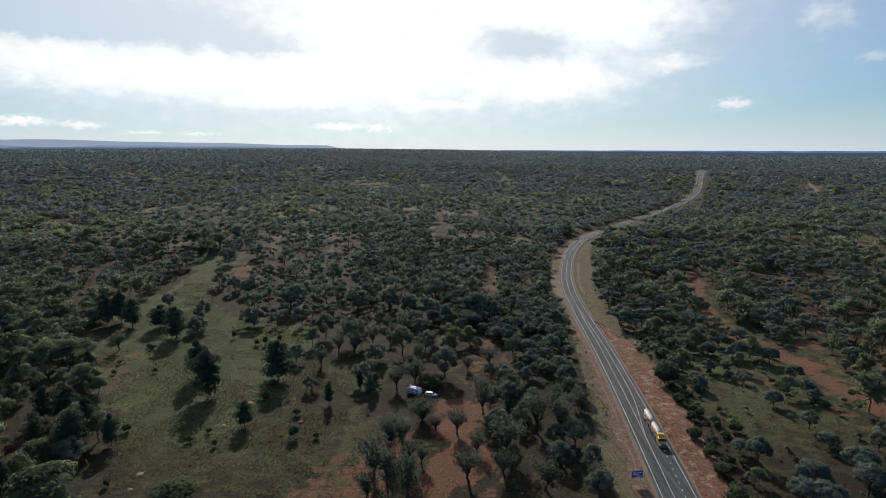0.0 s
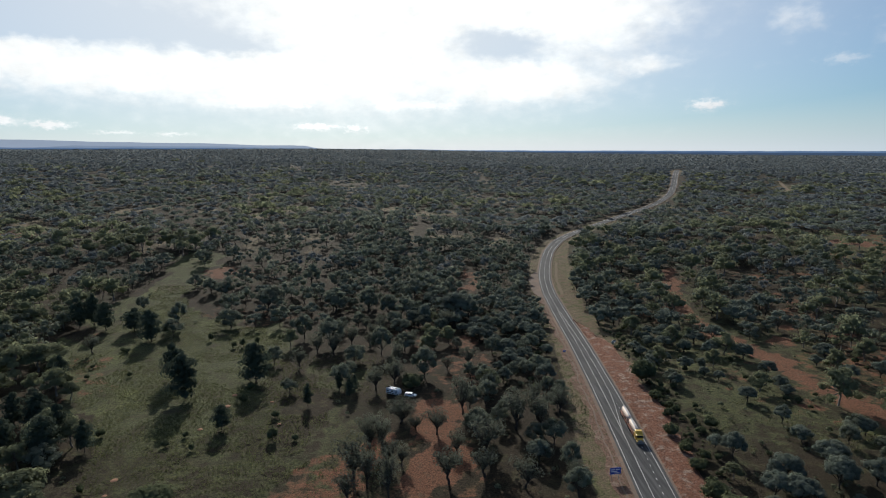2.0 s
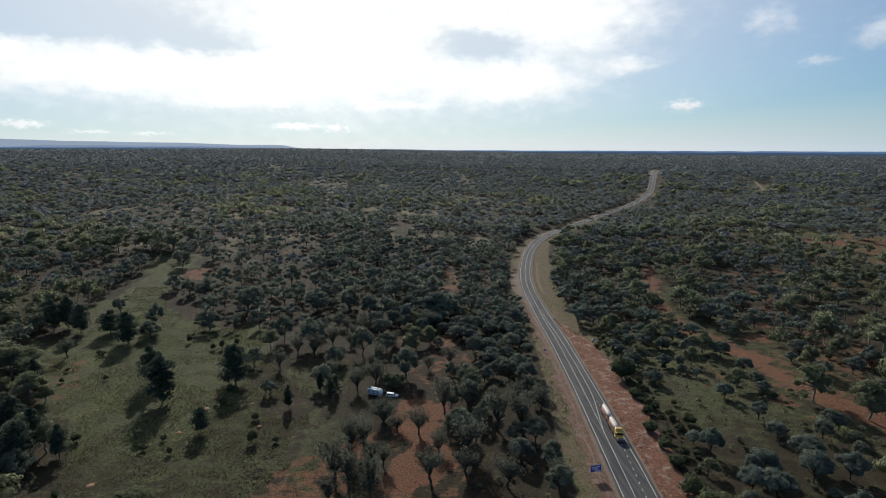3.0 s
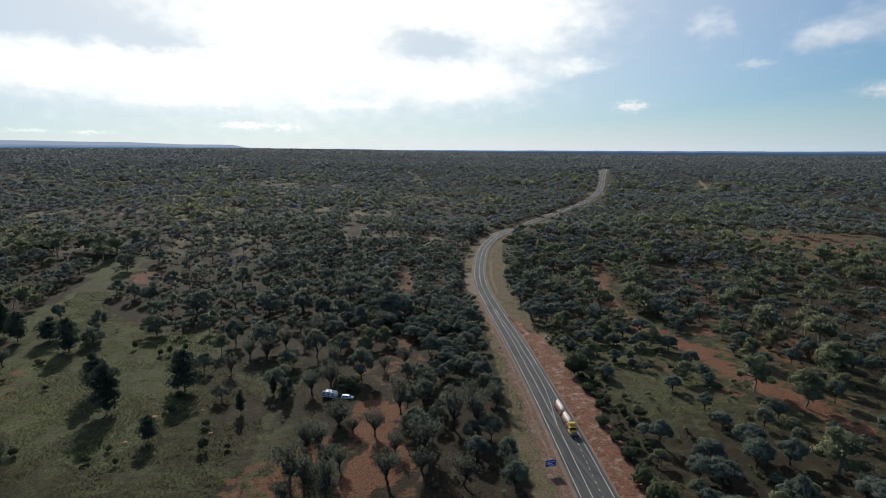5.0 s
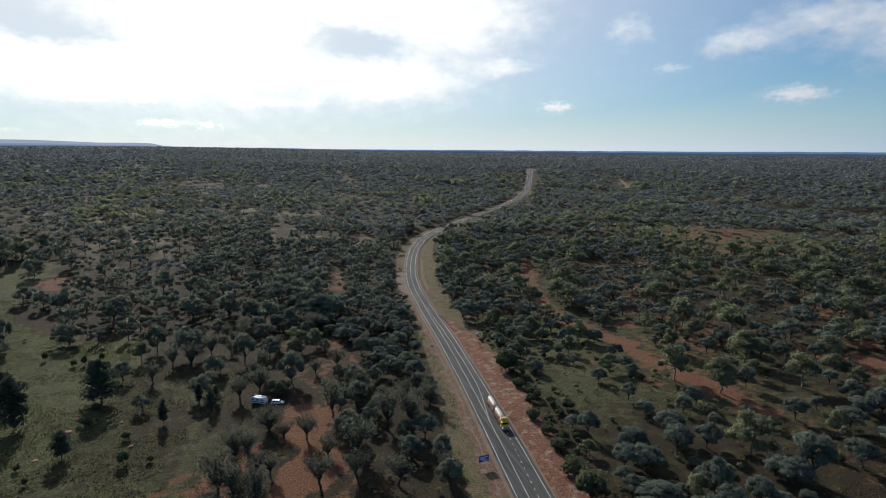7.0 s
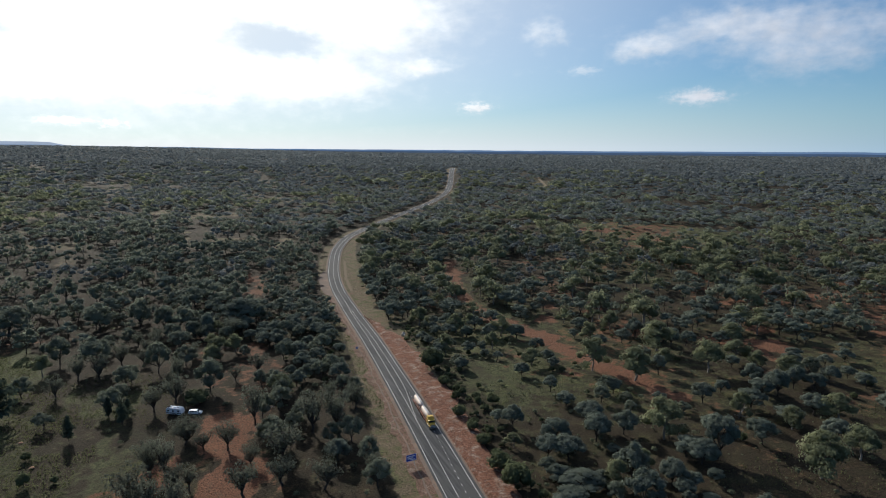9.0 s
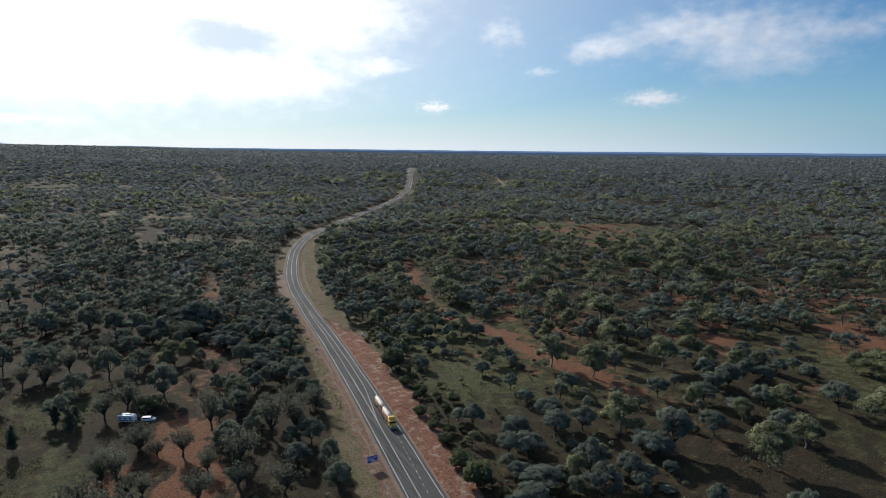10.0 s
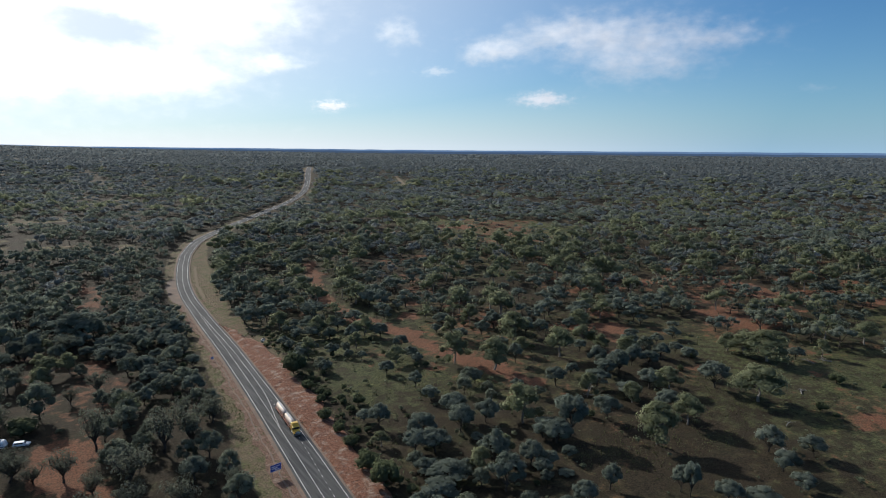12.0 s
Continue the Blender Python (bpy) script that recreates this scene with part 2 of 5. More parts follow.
def soil_material():
    """Bare red-brown earth, with grass creeping in and pale dusty streaks."""
    n = Nodes("red_brown_earth", 0.95, 0.1)
    fine, mid = n.noise(1.8, 8, 0.75), n.noise(0.25, 6, 0.7)
    crisp = n.step(fine, 0.36, 0.64)
    c = n.mix(crisp, (0.075, 0.044, 0.032), (0.200, 0.124, 0.090))
    c = n.mix(n.step(mid, 0.50, 0.66), c, n.mix(crisp, (0.115, 0.082, 0.062), (0.270, 0.200, 0.155)))
    c = n.mix(n.step(n.noise(0.33, 7, 0.75), 0.54, 0.66), c, n.mix(crisp, (0.034, 0.038, 0.016), (0.110, 0.110, 0.052)))
    n.colour(c)
    n.bump(fine, 0.8, 0.2)
    return n.mat


def gravel_material():
    n = Nodes("gravel_shoulder", 0.95, 0.2)
    fine = n.noise(2.2, 7, 0.7)
    c = n.mix(fine, (0.085, 0.064, 0.050), (0.215, 0.160, 0.124))
    n.colour(n.mix(n.step(n.noise(0.15, 4), 0.5, 0.65), c, (0.20, 0.135, 0.10)))
    n.bump(fine, 0.6, 0.1)
    return n.mat


def asphalt_material():
    n = Nodes("asphalt", 0.88, 0.18)
    fine, long_ = n.noise(2.5, 6, 0.65), n.noise(0.9, 4, 0.6, (1, 0.03, 1))
    c = n.mix(fine, (0.026, 0.027, 0.029), (0.054, 0.055, 0.057))
    c = n.mix(n.step(long_, 0.45, 0.62), c, (0.078, 0.078, 0.078))
    n.colour(n.mix(n.step(n.noise(0.05, 3), 0.5, 0.62), c, (0.060, 0.060, 0.059)))
    n.bump(fine, 0.25, 0.03)
    return n.mat


def paint_material():
    n = Nodes("road_paint", 0.6, 0.4)
    n.colour(n.mix(n.step(n.noise(1.2, 6, 0.7), 0.5, 0.75), (0.66, 0.66, 0.64), (0.33, 0.33, 0.32)))
    return n.mat


M_GROUND, M_BATTER, M_GRAVEL = ground_material(), batter_material(), gravel_material()
M_SOIL = soil_material()
M_ASPHALT, M_PAINT = asphalt_material(), paint_material()
M_SAND = plain("pale_sand", (0.165, 0.128, 0.086), 0.95, 0.1, wear=0.4, scale=0.9)
LEAF = {
    "mulga": foliage("grey_green_leaves", (0.123, 0.146, 0.120), (0.272, 0.308, 0.250), 0.56),
    "scrub": foliage("dull_green_leaves", (0.126, 0.144, 0.112), (0.280, 0.308, 0.230), 0.56),
    "gum": foliage("olive_leaves", (0.140, 0.156, 0.098), (0.310, 0.328, 0.194), 0.58),
    "pine": foliage("dark_pine_needles", (0.046, 0.062, 0.046), (0.112, 0.136, 0.096), 0.38),
    "bare": foliage("sparse_grey_leaves", (0.090, 0.098, 0.076), (0.190, 0.202, 0.154), 0.5),
    "bush": foliage("fresh_green_leaves", (0.072, 0.088, 0.050), (0.170, 0.190, 0.100), 0.48),
    "shrub": foliage("grey_green_shrub_leaves", (0.093, 0.108, 0.072), (0.222, 0.240, 0.154), 0.5),
    # far trees: the blue-grey of distance haze is put into the leaf colour
    "mallee": foliage("hazed_blue_grey_leaves", (0.146, 0.165, 0.166), (0.228, 0.254, 0.255), 0.56),
}
M_BARK = bark("grey_brown_bark", (0.030, 0.026, 0.022), (0.085, 0.072, 0.062))
M_PALE = bark("pale_gum_bark", (0.10, 0.085, 0.07), (0.34, 0.30, 0.26))


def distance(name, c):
    """Far land: the haze of miles of bright air is put into its colour and glow."""
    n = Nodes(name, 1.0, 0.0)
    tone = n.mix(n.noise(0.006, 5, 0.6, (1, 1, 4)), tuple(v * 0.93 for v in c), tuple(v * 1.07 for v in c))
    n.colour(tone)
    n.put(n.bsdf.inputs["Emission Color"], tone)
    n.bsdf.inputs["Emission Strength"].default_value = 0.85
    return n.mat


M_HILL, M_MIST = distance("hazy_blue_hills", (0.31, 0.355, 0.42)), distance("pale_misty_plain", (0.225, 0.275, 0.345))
M_PLAIN, M_WOODS = distance("hazy_blue_plain", (0.105, 0.165, 0.265)), distance("hazy_blue_woods", (0.050, 0.078, 0.125))


# ---- mesh helpers ----
def mesh_np(name, verts, tris, mats, index=None, smooth=False):
    """A mesh from arrays of corners and triangles."""
    me = bpy.data.meshes.new(name)
    verts, tris = np.asarray(verts, np.float32), np.asarray(tris, np.int32)
    me.vertices.add(len(verts)), me.loops.add(tris.size), me.polygons.add(len(tris))
    me.vertices.foreach_set("co", verts.ravel())
    me.loops.foreach_set("vertex_index", tris.ravel())
    me.polygons.foreach_set("loop_start", np.arange(0, tris.size, 3, dtype=np.int32))
    if index is not None:
        me.polygons.foreach_set("material_index", np.asarray(index, np.int32))
    me.polygons.foreach_set("use_smooth", np.full(len(tris), smooth))
    for m in mats:
        me.materials.append(m)
    me.update(calc_edges=True)
    me.validate()
    return me


def join(parts):
    """Joins pairs of corners and triangles."""
    vs, ts, k = [], [], 0
    for v, t in parts:
        vs.append(v), ts.append(np.asarray(t) + k)
        k += len(v)
    return np.concatenate(vs), np.concatenate(ts)


def part(name, bm, material, parent, label=""):
    """Links a bmesh as one mesh object under a thing or a part."""
    me = bpy.data.meshes.new(name)
    bmesh.ops.recalc_face_normals(bm, faces=bm.faces)
    bm.to_mesh(me)
    bm.free()
    me.materials.append(material)
    ob = new(name, me)
    ob.parent = parent
    if label:
        tagged(ob, label)
    return ob


def box(x0, x1, y0, y1, z0, z1, bevel=0.0, bm=None):
    bm = bm or bmesh.new()
    got = bmesh.ops.create_cube(bm, size=1.0, matrix=Matrix.LocRotScale(((x0 + x1) / 2, (y0 + y1) / 2, (z0 + z1) / 2), None, (x1 - x0, y1 - y0, z1 - z0)))
    if bevel:
        edges = {e for v in got["verts"] for e in v.link_edges}
        bmesh.ops.bevel(bm, geom=list(edges), offset=bevel, segments=2, affect="EDGES", profile=0.5)
    return bm


def tube(x, y, z, r, length, axis="Z", seg=14, bm=None, r2=None, bevel=0.0):
    bm = bm or bmesh.new()
    turn = {"X": Euler((0, radians(90), 0)), "Y": Euler((radians(90), 0, 0)), "Z": Euler((0, 0, 0))}[axis]
    got = bmesh.ops.create_cone(bm, cap_ends=True, segments=seg, radius1=r, radius2=r if r2 is None else r2, depth=length,
                                matrix=Matrix.LocRotScale((x, y, z), turn, None))
    if bevel:
        rim = [e for e in {e for v in got["verts"] for e in v.link_edges} if any(len(f.verts) > 4 for f in e.link_faces)]
        bmesh.ops.bevel(bm, geom=rim, offset=bevel, segments=2, affect="EDGES", profile=0.5)
    return bm


def sst(x):
    x = np.clip(x, 0, 1)
    return x * x * (3 - 2 * x)


def height(x, y):
    """The height of the ground: flat near by, rising to a wooded swell, then a long slope to the skyline."""
    x, y = np.asarray(x, float), np.asarray(y, float)
    r, az = np.hypot(x, y), np.degrees(np.arctan2(x, y))
    top = np.interp(az, [-120, -16, 0, 11, 16, 36, 60, 120], [90, 104, 92, 81, 77, 66, 64, 80])
    near = top * (1 - np.exp(-(np.maximum(np.minimum(r, 1450) - 350, 0) / 1150) ** 1.3))
    end = np.interp(az, [-8, 6], [3300, 4840])
    sky = np.interp(az, [-120, -36, -24, -9.5, 0, 11, 25, 36, 56, 70, 120], [-0.05, -0.05, -0.08, -0.06, -0.19, -0.45, -0.62, -0.68, -0.65, -0.6, -0.5])
    start = np.arctan2(near - 100, 1450)
    u = np.clip((1450 / np.maximum(r, 1) - 1450 / end) / (1 - 1450 / end), 0, 1)
    rr = np.minimum(r, end)
    far = 100 + rr * np.tan(np.radians(sky) + (start - np.radians(sky)) * u) - 0.03 * (r - rr)
    return np.where(r < 1450, near, far)


def inside(poly, x, y):
    """Which points lie inside a polygon."""
    hit = np.zeros(np.shape(x), bool)
    for (x0, y0), (x1, y1) in zip(poly, poly[1:] + poly[:1]):
        if y0 != y1:
            hit ^= ((y0 > y) != (y1 > y)) & (x < (x1 - x0) * (y - y0) / (y1 - y0) + x0)
    return hit


# ---- plan ----
MEADOW = [(-192, 310), (-173, 339), (-186, 440), (-212, 516), (-189, 518), (-147, 379), (-103, 342), (-78, 336), (-63, 280),
          (-38, 239), (-33, 191), (-51, 161), (-60, 110), (-110, 110), (-109, 192), (-141, 239), (-167, 272)]
TONGUE = [(-196, 345), (-192, 409), (-191, 482), (-199, 535), (-164, 530), (-160, 466), (-155, 391), (-150, 350), (-165, 330)]
LITTER = [(-87, 408), (-2, 409), (1, 239), (35, 164), (35, 110), (-37, 110), (-37, 163), (-32, 228), (-61, 280)]
OPEN_EAST = [(276, 216), (294, 178), (275, 140), (448, 148), (260, 40), (120, 60), (137, 104), (143, 132), (217, 140), (260, 160)]
OPEN_MID = [(123, 251), (150, 224), (163, 183), (167, 174), (116, 188), (97, 164), (93, 181), (104, 223)]
WATTLE = [(-45, 580), (102, 558), (65, 357), (53, 244), (31, 239), (30, 295), (-25, 409)]
# a winding red track: x, y
RED_TRACK = [(196, 468), (176, 416), (164, 378), (159, 345), (160, 320), (164, 300), (166, 282), (167, 260), (168, 246), (170, 219), (174, 203), (178, 184)]
RED_SPOTS = [(188, 462), (202, 454), (166, 361), (164, 317), (169, 293), (173, 238), (161, 226), (156, 271), (153, 325), (150, 355)]
CLEAR_EAST = [(374, 616), (448, 599), (497, 552), (530, 494), (485, 410), (405, 425), (357, 486), (328, 534)]
CLEAR_FAR = [(664, 1142), (684, 1137), (604, 966), (540, 880), (505, 880), (560, 975)]
RED_BACK = [(32, 478), (42, 482), (36, 410), (25, 412)]
BACK_CLEAR = [(30, 488), (44, 488), (37, 388), (23, 388)]
CLEAR_WEST = [(-166, 480), (-130, 486), (-120, 449), (-153, 446)]
RED_FORE = [(14, 240), (-2, 231), (1, 196), (15, 187), (15, 219)]
RED_FORE_B = [(-5, 203), (1, 201), (2, 164), (-7, 163)]
BARE_FORE = [(-3, 170), (-2, 201), (-2, 226), (2, 252), (13, 284), (21, 322), (31, 313), (29, 250), (24, 228), (17, 205), (12, 170)]
CLEAR_FORE = [(-74, 222), (-37, 217), (-28, 158), (-66, 158)]
RED_WEST = [(-174, 282), (-166, 292), (-150, 280), (-138, 258), (-134, 231), (-144, 233), (-148, 255)]
RED_FORE_C = [(-46, 158), (-40, 176), (-34, 190), (-22, 198), (-17, 210), (-11, 206), (-17, 188), (-20, 158)]
RED_MID = [(213, 299), (226, 277), (204, 239), (199, 200), (167, 188), (163, 224)]
GAP_MID = [(321, 379), (323, 274), (249, 209), (238, 269), (251, 360)]

# gaps in the far woods: x, y, half width, half length along the view, how red the earth is
GAPS = [
    (-387, 599, 26, 25, 0.6), (-295, 546, 20, 20, 0.1), (-239, 540, 22, 19, 0.0), (-159, 568, 11, 40, 0.0), (-101, 559, 8, 24, 0.0),
    (-2, 595, 10, 16, 0.0), (-29, 798, 11, 19, 0.0), (-121, 1022, 24, 24, 0.0), (-26, 997, 18, 23, 0.4), (-196, 745, 9, 13, 0.0),
    (-461, 904, 17, 21, 0.0), (-127, 743, 10, 12, 0.0), (-151, 467, 18, 16, 0.9), (-180, 425, 13, 16, 0.2), (580, 756, 19, 22, 0.0),
    (338, 608, 26, 16, 0.2), (327, 553, 14, 10, 0.3), (419, 203, 12, 10, 0.9), (423, 229, 9, 7, 0.9), (613, 389, 10, 12, 0.8),
    (549, 470, 13, 12, 0.5), (616, 1010, 15, 85, 0.0), (560, 880, 22, 20, 0.3), (400, 552, 24, 10, 0.6), (270, 219, 11, 8, 0.9), (186, 302, 9, 9, 0.8),
]

# the road's left edge line and the width between its edge lines
ROAD = [
    (20, -320, 9.6), (42, -60, 9.6), (55.2, 80, 9.6), (62.2, 152, 9.6), (65.0, 178.6, 9.6), (67.3, 200.5, 9.4), (70.0, 227.3, 9.1),
    (73.1, 261, 8.75), (76.7, 304.9, 8.55), (78.9, 340, 8.2), (81.0, 373, 7.6), (83.6, 411, 7.3), (88.4, 447.4, 7.2), (95.8, 483.7, 7.2), (104.4, 518.3, 7.2),
    (114.0, 550, 7.2), (137.0, 602, 7.2), (179, 659, 7), (218, 708, 7), (254, 753, 7), (312, 825, 7), (354, 890, 7), (389, 955, 7.5),
    (438, 1063, 8), (525, 1267, 9), (583, 1402, 9.5), (640, 1532, 9.5),
]


def road_line(step=3.0):
    """Points along the road's left edge line, with the direction to its right and the width."""
    pts = np.array(ROAD, float)
    out = []
    for i in range(len(pts) - 1):
        a, b, c, d = pts[max(i - 1, 0)], pts[i], pts[i + 1], pts[min(i + 2, len(pts) - 1)]
        n = max(2, int(np.hypot(*(c - b)[:2]) / step))
        for u in np.arange(n) / n:
            la = np.hypot(*(b - a)[:2]) or 1.0
            lb = np.hypot(*(c - b)[:2])
            lc = np.hypot(*(d - c)[:2]) or 1.0
            m0 = (c - a) / (la + lb) * lb if i else (c - b)
            m1 = (d - b) / (lb + lc) * lb if i < len(pts) - 2 else (c - b)
            out.append((2 * u**3 - 3 * u**2 + 1) * b + (u**3 - 2 * u**2 + u) * m0 + (3 * u**2 - 2 * u**3) * c + (u**3 - u**2) * m1)
    p = np.array(out)
    d = np.gradient(p[:, :2], axis=0)
    d /= np.hypot(d[:, 0], d[:, 1])[:, None]
    return p[:, :2], np.stack([d[:, 1], -d[:, 0]], 1), p[:, 2]


LINE, RIGHT, WIDE = road_line()
DIST = np.concatenate([[0], np.cumsum(np.hypot(*np.diff(LINE, axis=0).T))])


def off_road(x, y):
    """Metres to the right of the road's left edge line (minus: left), and the road's width there."""
    x, y = np.atleast_1d(np.asarray(x, float)), np.atleast_1d(np.asarray(y, float))
    o, w = np.full(len(x), 1e6), np.full(len(x), 9.0)
    pts, rts, wid = LINE[::2], RIGHT[::2], WIDE[::2]
    for k in range(0, len(x), 4000):
        dx, dy = x[k:k + 4000, None] - pts[None, :, 0], y[k:k + 4000, None] - pts[None, :, 1]
        j = np.argmin(dx * dx + dy * dy, 1)
        i = np.arange(len(j))
        side = dx[i, j] * rts[j, 0] + dy[i, j] * rts[j, 1]
        o[k:k + 4000] = np.sign(side) * np.hypot(dx[i, j], dy[i, j])
        w[k:k + 4000] = wid[j]
    return o, w


def vnoise(x, y, scale, seed=0):
    """Smooth value noise from 0 to 1 on arrays."""
    x, y = np.asarray(x, float) / scale + 1000, np.asarray(y, float) / scale + 1000
    i, j = np.floor(x).astype(np.int64), np.floor(y).astype(np.int64)
    u, v = sst(x - i), sst(y - j)

    def h(a, b):
        n = (a * 374761393 + b * 668265263 + seed * 974711) & 0x7FFFFFFF
        n = ((n ^ (n >> 13)) * 1274126177) & 0x7FFFFFFF
        return ((n ^ (n >> 16)) & 0xFFFF) / 65535.0
    return (h(i, j) * (1 - u) + h(i + 1, j) * u) * (1 - v) + (h(i, j + 1) * (1 - u) + h(i + 1, j + 1) * u) * v


def gap_at(x, y, before=0.0):
    """How far points lie in the gaps of the far woods (1 in the middle), and how red the earth is there. before: metres that a gap reaches towards the eye."""
    x, y = np.asarray(x, float), np.asarray(y, float)
    best, red = np.zeros(x.shape), np.zeros(x.shape)
    wob = (vnoise(x, y, 11, 91) - 0.5) * 0.9
    for gx, gy, hw, hl, tint in GAPS:
        r = math.hypot(gx, gy)
        ux, uy = gx / r, gy / r
        dr, ds = (x - gx) * ux + (y - gy) * uy, (x - gx) * uy - (y - gy) * ux
        dr = np.where(dr < 0, dr * hl / (hl + before), dr)
        k = sst((1.25 + wob - np.hypot(dr / hl, ds / hw)) / 0.5)
        red = np.where(k > best, k * tint, red)
        best = np.maximum(best, k)
    return best, red


def off_track(x, y):
    """Metres from the middle of the red track."""
    best = np.full(np.shape(x), 1e6)
    for (x0, y0), (x1, y1) in zip(RED_TRACK, RED_TRACK[1:]):
        dx, dy = x1 - x0, y1 - y0
        u = np.clip(((x - x0) * dx + (y - y0) * dy) / (dx * dx + dy * dy), 0, 1)
        best = np.minimum(best, np.hypot(x - x0 - u * dx, y - y0 - u * dy))
    return best


def open_spots(x, y):
    """Small open spots of straw and bare earth far off in the woods: 1 inside them."""
    n = 0.6 * vnoise(x, y, 38, 53) + 0.4 * vnoise(x, y, 15, 54)
    r = np.hypot(x, y)
    return sst((n - 0.655) / 0.06) * sst((r - 430) / 120) * sst((1250 - r) / 400) * (1 - 0.9 * sst((x - 60) / 60) * sst((800 - r) / 150)) * (1 - 0.75 * sst((650 - r) / 80) * (x < 60)) * ~inside(WATTLE, x, y)


# ---- ground ----
def build_ground():
    fine = np.radians(np.arange(-48, 84, 0.5))
    coarse = np.radians(np.arange(84, 312, 4.0))
    ang = np.concatenate([fine, coarse])
    rad = [0.5, 1.5, 3.0, 5.0, 8.0, 12.0, 17.0, 23.0, 30.0, 38.0, 47.0, 57.0, 68.0, 80.0]
    while rad[-1] < 4860:
        rad.append(rad[-1] * (1.0155 if rad[-1] < 1800 else 1.03))
    rad = np.array(rad)
    a, r = np.meshgrid(ang, rad)
    x, y = r * np.sin(a), r * np.cos(a)
    z = height(x, y)
    near = sst((r - 90) / 60)
    o, w = off_road(x.ravel(), y.ravel())
    o, w = o.reshape(x.shape), w.reshape(x.shape)
    away = sst((np.abs(o - w / 2) - 22) / 14)
    z = z + near * away * ((vnoise(x, y, 9, 3) - 0.5) * 0.5 + (vnoise(x, y, 40, 4) - 0.5) * 0.8) * (r < 1500)
    na, nr = len(ang), len(rad)
    k = np.arange(na)
    rows = []
    for i in range(nr - 1):
        p, q = i * na + k, i * na + (k + 1) % na
        rows.append(np.stack([p, q, q + na], 1))
        rows.append(np.stack([p, q + na, p + na], 1))
    rows.append(np.stack([np.zeros(na - 2, int), k[2:], k[1:-1]], 1))
    me = mesh_np("ground", np.stack([x, y, z], -1).reshape(-1, 3), np.concatenate(rows)[:, ::-1], [M_GROUND], smooth=True)
    wx = x + (vnoise(x, y, 14, 7) - 0.5) * 16 + (vnoise(x, y, 5, 8) - 0.5) * 7
    wy = y + (vnoise(x, y, 14, 9) - 0.5) * 20 + (vnoise(x, y, 5, 10) - 0.5) * 7
    # meadow grass fades to brown litter south and east: bare patches plus painted shade
    grass = 0.25 + 0.9 * sst((wy - 172) / 70) * sst((-50 - wx) / 40) * inside(MEADOW, wx, wy) + 0.75 * inside(TONGUE, wx, wy) + 0.06 * inside(OPEN_EAST, wx, wy) + 0.12 * inside(OPEN_MID, wx, wy) + 0.4 * inside(CLEAR_EAST, wx, wy) + 0.2 * inside(CLEAR_FAR, wx, wy) + (0.5 * sst((-12 - wx) / 28) * sst((300 - wy) / 40) - 0.1) * inside(LITTER, wx, wy)
    grass = grass + 0.16 * sst((o - 22) / 8) * sst((170 - x) / 50) * sst((330 - y) / 60) + 0.12 * sst((r - 500) / 250) + 0.5 * (vnoise(x, y, 60, 21) - 0.5)
    red = 0.17 + 0.05 * sst((wx - 90) / 40) * sst((700 - r) / 300) + 0.55 * (vnoise(x, y, 45, 31) - 0.45) - 0.03 * inside(OPEN_EAST, wx, wy) - 0.25 * inside(MEADOW, wx, wy) - 0.1 * inside(TONGUE, wx, wy)
    for poly in (RED_SPOTS, RED_BACK, CLEAR_WEST, RED_FORE, RED_FORE_B, RED_FORE_C, RED_WEST, RED_MID, CLEAR_EAST, CLEAR_FAR):
        red = red + {id(RED_MID): 0.06, id(RED_SPOTS): 0.06, id(CLEAR_EAST): 0.16, id(CLEAR_FAR): 0.0, id(RED_FORE_C): 0.45, id(RED_WEST): 0.55, id(RED_FORE): 0.52, id(RED_FORE_B): 0.5}.get(id(poly), 0.5) * inside(poly, wx, wy)
    east = sst((x - 110) / 50) * sst((720 - r) / 150) * sst((r - 200) / 120)
    grass = grass + 0.12 * east + 0.05 * sst((x - 70) / 30) * sst((330 - r) / 80)
    red = red + east * (0.48 * sst((vnoise(x, y, 17, 95) - 0.68) / 0.2))
    # less grass and red under far woods: dark litter that paints in tree shade
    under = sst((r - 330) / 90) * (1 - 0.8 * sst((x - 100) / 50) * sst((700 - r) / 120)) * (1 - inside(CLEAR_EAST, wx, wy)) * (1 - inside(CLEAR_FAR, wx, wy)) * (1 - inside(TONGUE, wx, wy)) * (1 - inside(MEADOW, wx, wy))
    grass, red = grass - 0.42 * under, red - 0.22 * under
    red = red + 0.34 * inside(BARE_FORE, wx, wy) + 0.14 * inside(LITTER, wx, wy) * sst((290 - y) / 40) * sst((wx + 20) / 20)
    track = off_track(0.6 * x + 0.4 * wx, y)
    red = red + 0.75 * sst((6.5 - track) / 4.0)
    gap, tint = gap_at(x, y)
    red, grass = red + 0.75 * tint, grass + 0.35 * gap * (1 - tint)
    left = np.interp(y, [100, 157, 200, 256, 338, 420, 560, 700, 1500], [-13, -13.5, -14, -11, -7, -8, -9, -5, -5])
    right = np.interp(y, [100, 150, 220, 300, 345, 420, 470, 520, 700, 1500], [20, 19, 22, 27, 27, 25, 26, 21, 11, 12])
    verge = sst((o - left) / 5 + 0.5) * sst((right - o) / 5 + 0.5) * (y > -300)
    verge = np.maximum(verge, np.maximum(0.95 * open_spots(x, y), 0.5 * gap * (1 - tint)))
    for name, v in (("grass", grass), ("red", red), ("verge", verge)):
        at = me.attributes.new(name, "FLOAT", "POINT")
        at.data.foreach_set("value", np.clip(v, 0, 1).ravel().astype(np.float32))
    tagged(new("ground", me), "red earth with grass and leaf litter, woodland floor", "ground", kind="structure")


build_ground()


